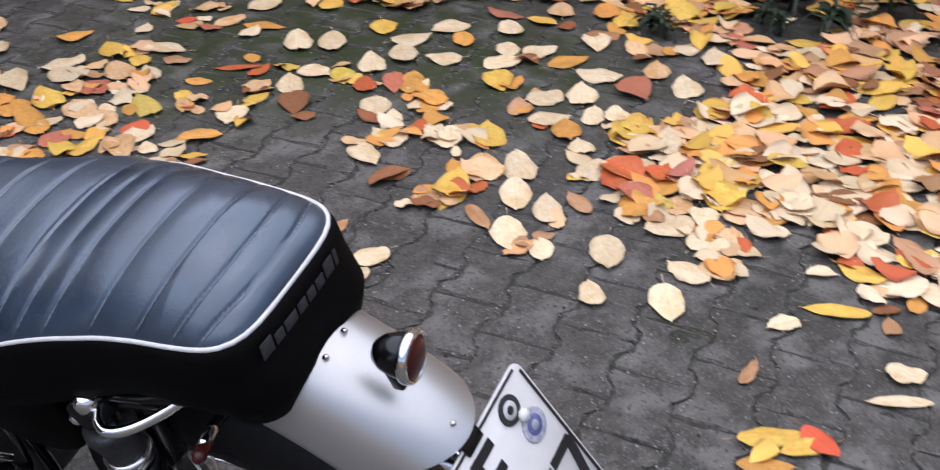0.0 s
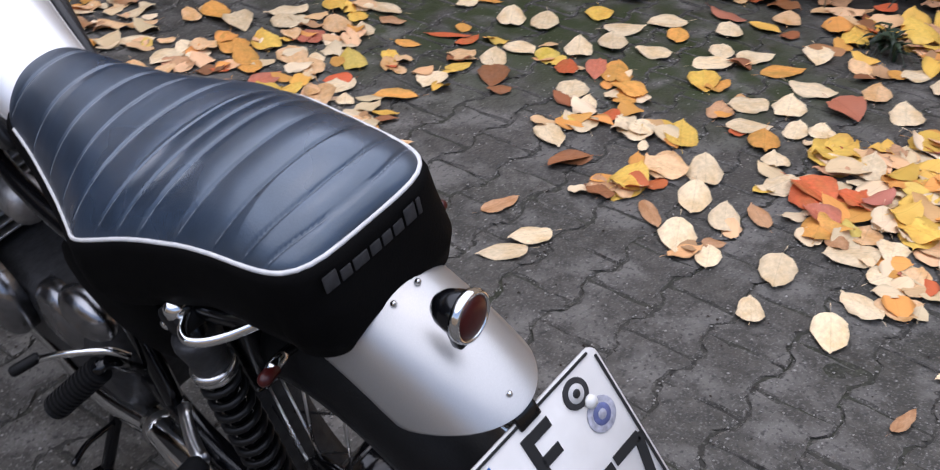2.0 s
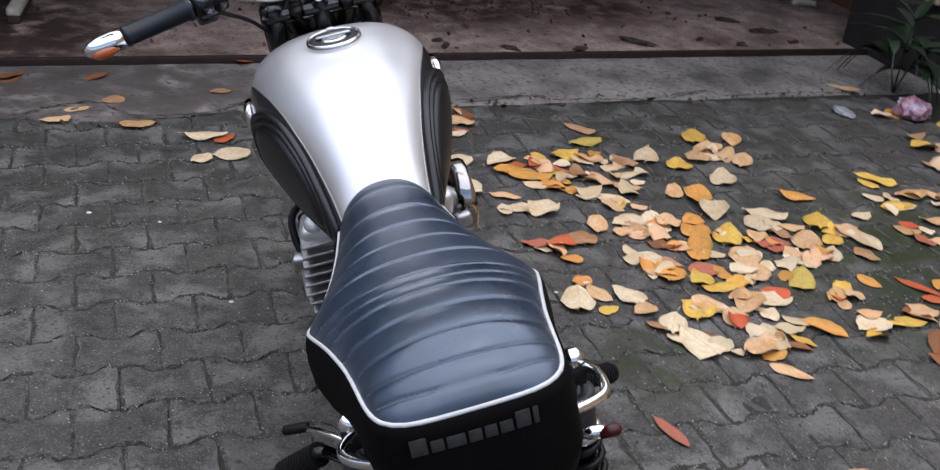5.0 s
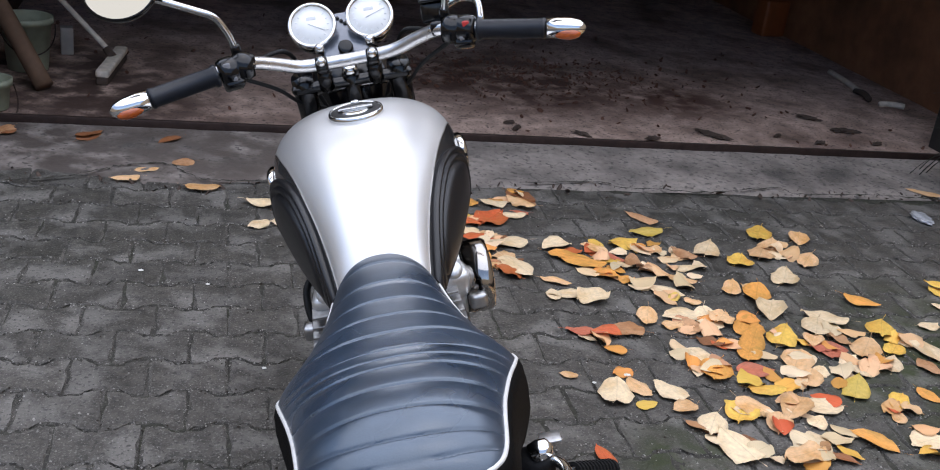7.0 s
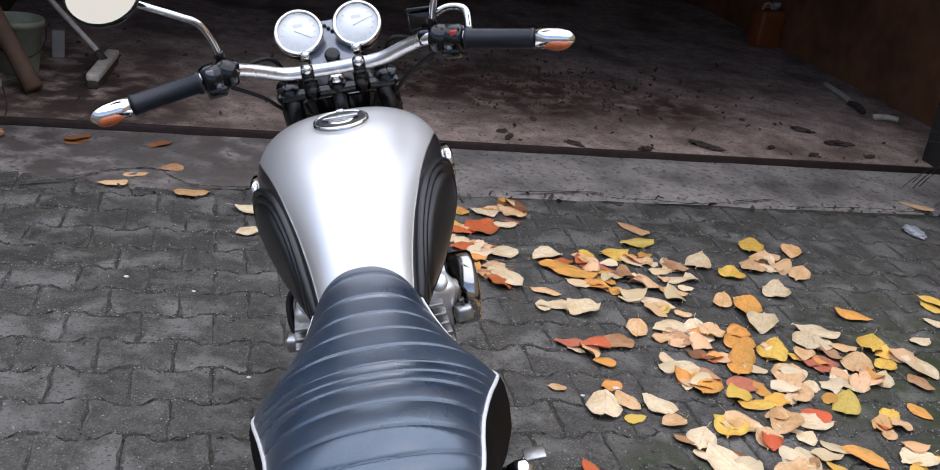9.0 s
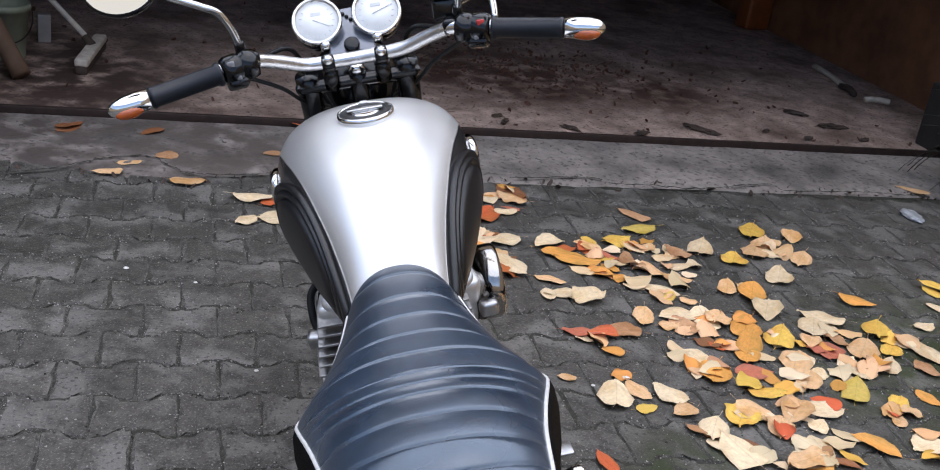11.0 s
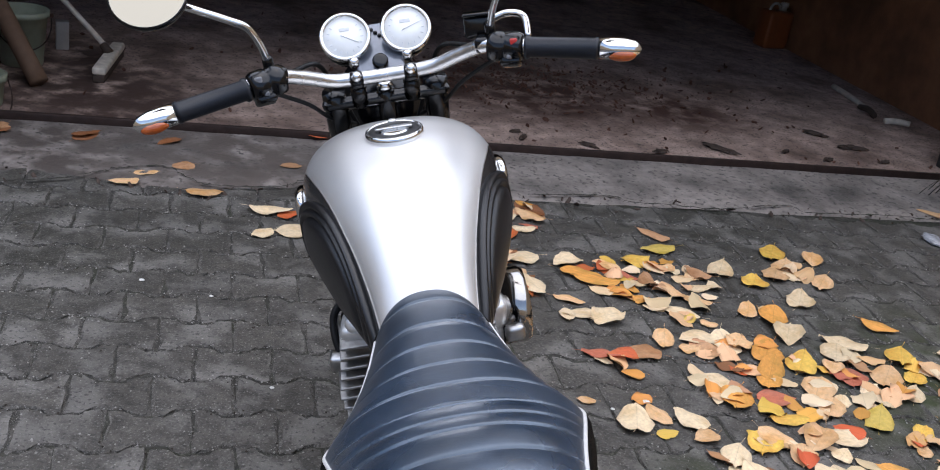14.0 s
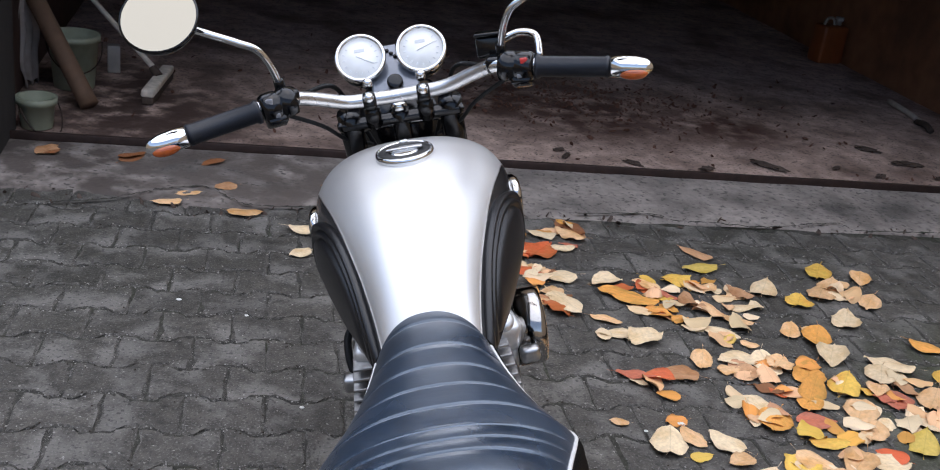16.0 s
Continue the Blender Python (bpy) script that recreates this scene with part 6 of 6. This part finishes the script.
# the thick litter along the planting bed, past counting
def litter_density(x, y):
    """Leaves by place in the yard: thick along the bed, thin towards the drive."""
    edge = lerp_table(y, [(-0.8, 1.3), (-0.4, 1.42), (-0.05, 1.42), (0.1, 1.8), (0.2, 2.4), (0.5, 2.6), (0.82, 2.55), (1.14, 2.45), (1.5, 2.42), (2.2, 2.55)]) + 0.22 * noise.noise((x * 1.6, y * 1.6, 7))
    thick = lerp_table(y, [(0.2, 1.0), (0.7, 0.6), (1.6, 0.5), (2.3, 0.25)]) * max(lerp_table(y, [(0.0, 0.6), (0.3, 0.15)]), min(1.0, 0.75 + 1.6 * noise.noise((x * 4.2, y * 4.2, 3))))
    thick *= lerp_table(x, [(2.45, 1.0), (2.75, 0.6)])
    # a bare patch of pavers before the bed
    bare = min(1.0, max(0.0, ((x - 2.22) / 0.38) ** 2 + ((y - 0.0) / 0.15) ** 2 - 0.4))
    return max(0.0, min(1.0, (x - edge + 0.06) / 0.2)) * thick * bare * max(0.0, min(1.0, (y + 2.6 + 0.5 * noise.noise((x * 2, y * 2, 1))) / 1.4))


LOW_PLANTS = ((2.66, 0.21), (2.6, 0.15), (2.79, -0.21), (2.86, -0.13), (3.27, 0.0), (2.95, 0.62), (3.2, 0.05), (3.05, -0.2), (2.88, -0.33), (3.3, -0.28), (3.02, 0.5), (2.92, 0.74), (3.2, 0.3), (3.1, -0.55), (3.2, 1.1), (3.05, 1.5), (3.3, 0.7))
lit = random.Random(21)
litter_verts, litter_faces, litter_mats, litter_uv = [], [], [], []
names_l = list(LEAF_TINT)
shapes = [LEAF_MESH["cream", k] for k in range(20)]
weights = (40, 23, 5, 13, 1, 19, 7, 3, 2)
bed_weights = (12, 24, 24, 16, 2, 12, 3, 2, 16)
count = 0
crowded = [q for q in PLACED if sum(1 for w in PLACED if (w[0] - q[0]) ** 2 + (w[1] - q[1]) ** 2 < 0.016) > 2]
while count < 1750:
    if count < 260:
        # tucked between the leaves that lie in heaps
        q = crowded[lit.randrange(len(crowded))]
        p = Vector((q[0] + lit.gauss(0, 0.045), q[1] + lit.gauss(0, 0.045), 0))
        x, y = 0, 0
    else:
        x, y = lit.uniform(1.2, 3.5), lit.uniform(-2.8, 2.7)
        if lit.random() > litter_density(x, y):
            continue
        p = site(x, y, 0)
        if any((a - x) ** 2 + (b - y) ** 2 < 0.012 for a, b in LOW_PLANTS) or any((a - p.x) ** 2 + (b - p.y) ** 2 < 0.0022 for a, b in PLACED):
            continue
    count += 1
    length = lit.uniform(0.085, 0.15) if count > 260 else lit.uniform(0.06, 0.1)
    w = length * lit.uniform(0.5, 0.82)
    m = Matrix.Translation((p.x, p.y, 0.004 + lit.uniform(0, 0.022) * litter_density(x, y))) @ Euler((lit.gauss(0, 0.12), lit.gauss(0, 0.12), lit.uniform(0, 6.3))).to_matrix().to_4x4() @ Matrix.Diagonal((w, length, w * lit.uniform(0.5, 1.0), 1))
    me = shapes[lit.randrange(20)]
    base = len(litter_verts)
    litter_verts += [tuple(m @ v.co) for v in me.vertices]
    c = lit.choices(range(9), bed_weights if x > 2.3 else weights)[0]
    for f in me.polygons:
        litter_faces.append([base + i for i in f.vertices])
        litter_mats.append(c)
        for i in f.vertices:
            litter_uv += [me.vertices[i].co.x + 0.5, me.vertices[i].co.y + 0.5]
me = bpy.data.meshes.new("leaf_litter")
me.from_pydata(litter_verts, [], litter_faces)
for n in names_l:
    me.materials.append(LEAF_MATS[n])
me.polygons.foreach_set("material_index", litter_mats)
me.uv_layers.new(name="UVMap").data.foreach_set("uv", litter_uv)
me.shade_smooth()
tagged(new("leaf_litter", me), "thick litter of cream, yellow and orange leaves", "leaves", kind="stuff")


# ---- plants at the edge of the bed ----
def blade(length, width, droop):
    """A lance-shaped green leaf as rows of points from its foot, along +y."""
    out = []
    for i in range(12):
        v = i / 6
        w = width * math.sin(math.pi * min(0.98, v * 0.92 + 0.06)) ** 0.8
        z = length * (0.55 * v - droop * v * v)
        out.append([(-w / 2, length * v * 0.9, z + 0.15 * w), (0, length * v * 0.9, z), (w / 2, length * v * 0.9, z + 0.15 * w)])
    return out


def plant(name, label, x, y, z, n, size, seed, stems=3):
    r = random.Random(seed)
    top = thing(name, label, "plant", "plants in the bed")
    top.matrix_world = Matrix.Translation(site(x, y, z))
    tips = []
    for k in range(stems):
        a = r.uniform(0, 6.3)
        tip = Vector((math.cos(a) * size * 0.25, math.sin(a) * size * 0.25, size * r.uniform(0.4, 0.95)))
        tips.append(tip)
        part("stem", tube([(0, 0, 0), tip * 0.5 + Vector((0, 0, 0.02)), tip], 0.004, 6, 3), leaf_green, top)
    for k in range(n):
        tip = tips[k % stems] * r.uniform(0.5, 1.0)
        bm = bmesh.new()
        rows_ = blade(size * r.uniform(0.35, 0.6), size * r.uniform(0.12, 0.2), r.uniform(0.2, 0.75))
        vs_ = [[bm.verts.new(p) for p in row] for row in rows_]
        for a, b in zip(vs_, vs_[1:]):
            for j in range(2):
                bm.faces.new((a[j], a[j + 1], b[j + 1], b[j]))
        bmesh.ops.transform(bm, matrix=Matrix.Translation(tip) @ Euler((r.uniform(-0.3, 0.2), r.uniform(-0.2, 0.2), r.uniform(0, 6.3))).to_matrix().to_4x4(), verts=bm.verts)
        part("leaf", bm, leaf_green, top)


plant("shrub", "dark green shrub with lance-shaped leaves", 3.02, 2.98, -0.01, 26, 0.42, 1, 4)
plant("shrub", "dark green shrub with lance-shaped leaves", 3.2, 2.6, -0.01, 20, 0.36, 2, 3)
for k, (x, y) in enumerate(LOW_PLANTS):
    plant("ground_cover", "low dark green plant among fallen leaves", x, y, -0.01, 22, 0.2 if x > 2.87 else 0.12, 30 + k, 4)

# ---- bone-shaped pavers, in half bond ----
A, HALF = 0.0125, PAVE_L / 2
HALF_ROW = PAVE_W / 2
GAP = 0.0013


def paver_outline():
    top = [(-HALF + GAP, HALF_ROW + A - GAP * 1.5), (-0.066, HALF_ROW + A - GAP * 1.5), (-0.036, HALF_ROW - A - GAP * 1.5), (0.036, HALF_ROW - A - GAP * 1.5), (0.066, HALF_ROW + A - GAP * 1.5), (HALF - GAP, HALF_ROW + A - GAP * 1.5)]
    return top + [(-x, -y) for x, y in top]


def paver_mesh(seed):
    r = random.Random(seed)
    corners = paver_outline()
    pts = []
    for (x0, y0), (x1, y1) in zip(corners, corners[1:] + corners[:1]):
        pts += [(x0 + r.uniform(-0.004, 0.004), y0 + r.uniform(-0.004, 0.004))]
        pts += [(x0 + (x1 - x0) * q + r.uniform(-0.004, 0.004), y0 + (y1 - y0) * q + r.uniform(-0.004, 0.004)) for q in (0.25, 0.5, 0.75)]
    n = len(pts)
    verts = [(x, y, -0.02) for x, y in pts] + [(x, y, -0.0045 + r.uniform(-0.001, 0.001)) for x, y in pts]
    for x, y in pts:
        k = r.uniform(0.0018, 0.0115)
        verts.append((math.copysign(max(0.0, abs(x) - k), x), math.copysign(max(0.0, abs(y) - k), y), r.uniform(-0.0009, 0.0006)))
    faces = []
    for ring in (0, 1):
        for j in range(n):
            k = (j + 1) % n
            faces.append((ring * n + j, ring * n + k, ring * n + n + k, ring * n + n + j))
    faces.append(tuple(range(2 * n, 3 * n)))
    if sum(pts[j][0] * pts[(j + 1) % n][1] - pts[(j + 1) % n][0] * pts[j][1] for j in range(n)) < 0:
        faces = [f[::-1] for f in faces]
    return verts, faces


PAVER = []
for k in range(14):
    v, f = paver_mesh(100 + k)
    me = bpy.data.meshes.new("paver")
    me.from_pydata(v, [], f)
    me.materials.append(paver_mat)
    me.materials.append(paver_edge_mat)
    for p in me.polygons:
        p.material_index = 1 if len(p.vertices) == 4 else 0
    me.update()
    PAVER.append((me, v, f))
pr = random.Random(3)
rest_v, rest_f = [], []
made = 0
for n in range(-31, 13):
    cy = PAVE_Y + PAVE_W * (n + 0.5)
    for k in range(-22, 22):
        cx = PAVE_X + PAVE_L * (k + 0.5) + (PAVE_L / 2 if (n + 1) % 2 else 0.0)
        at = PAVE_TURN @ Vector((cx, cy, 0))
        if at.x < X_LEFT or at.x > X_BED - 0.08 or at.y > Y_APRON + 0.02:
            continue
        m = PAVE_TURN @ Matrix.Translation((cx, cy, pr.uniform(-0.0022, 0.0008))) @ Euler((pr.gauss(0, 0.006), pr.gauss(0, 0.005), pr.gauss(0, 0.004) + (math.pi if pr.random() < 0.5 else 0))).to_matrix().to_4x4()
        me, v, f = PAVER[pr.randrange(14)]
        if -1.35 < cx < 2.15 and 0.5 < cy < 2.95 and made < 300:
            ob = new("paver", me)
            ob.parent = pavement
            ob.matrix_local = m
            made += 1
        else:
            base = len(rest_v)
            rest_v += [tuple(m @ Vector(q)) for q in v]
            rest_f += [[base + i for i in face] for face in f]
me = bpy.data.meshes.new("paver_field")
me.from_pydata(rest_v, [], rest_f)
me.materials.append(paver_mat)
me.materials.append(paver_edge_mat)
for p in me.polygons:
    p.material_index = 1 if len(p.vertices) == 4 else 0
field = new("paver_field", me)
field.parent = pavement
tagged(field, kind="stuff")


# grit and crumbs on the pavers, most of it along the joints
gr = random.Random(77)
for name, words, tone, count, lo, hi in (("pale_grit", "fine pale grit scattered on the pavers", (0.3, 0.285, 0.26), 9000, 0.001, 0.0036), ("dark_crumbs", "dark brown crumbs of soil on the pavers", (0.03, 0.022, 0.016), 1500, 0.0014, 0.0045)):
    gv, gf = [], []
    for k in range(count):
        x, y = gr.uniform(-1.7, 2.4), gr.uniform(-0.6, 2.9)
        if gr.random() < 0.6:
            y = PAVE_Y + PAVE_W * round((y - PAVE_Y) / PAVE_W) + gr.gauss(0, 0.016)
        r, turn = gr.uniform(lo, hi), gr.uniform(0, 6.3)
        base = len(gv)
        for j in range(4):
            a = turn + j * 1.57
            gv.append((x + r * math.cos(a) * gr.uniform(0.6, 1.3), y + r * math.sin(a) * gr.uniform(0.6, 1.3), 0.0005))
        gv.append((x, y, 0.001 + r * gr.uniform(0.5, 0.9)))
        gf += [(base + j, base + (j + 1) % 4, base + 4) for j in range(4)]
    me = bpy.data.meshes.new(name)
    me.from_pydata(gv, [], gf)
    me.materials.append(shader(name, tone, 0.85, grain=40, grain_amount=0.4))
    ob = new(name, me)
    ob.matrix_world = SITE @ PAVE_TURN
    tagged(ob, words, "grit", kind="stuff")
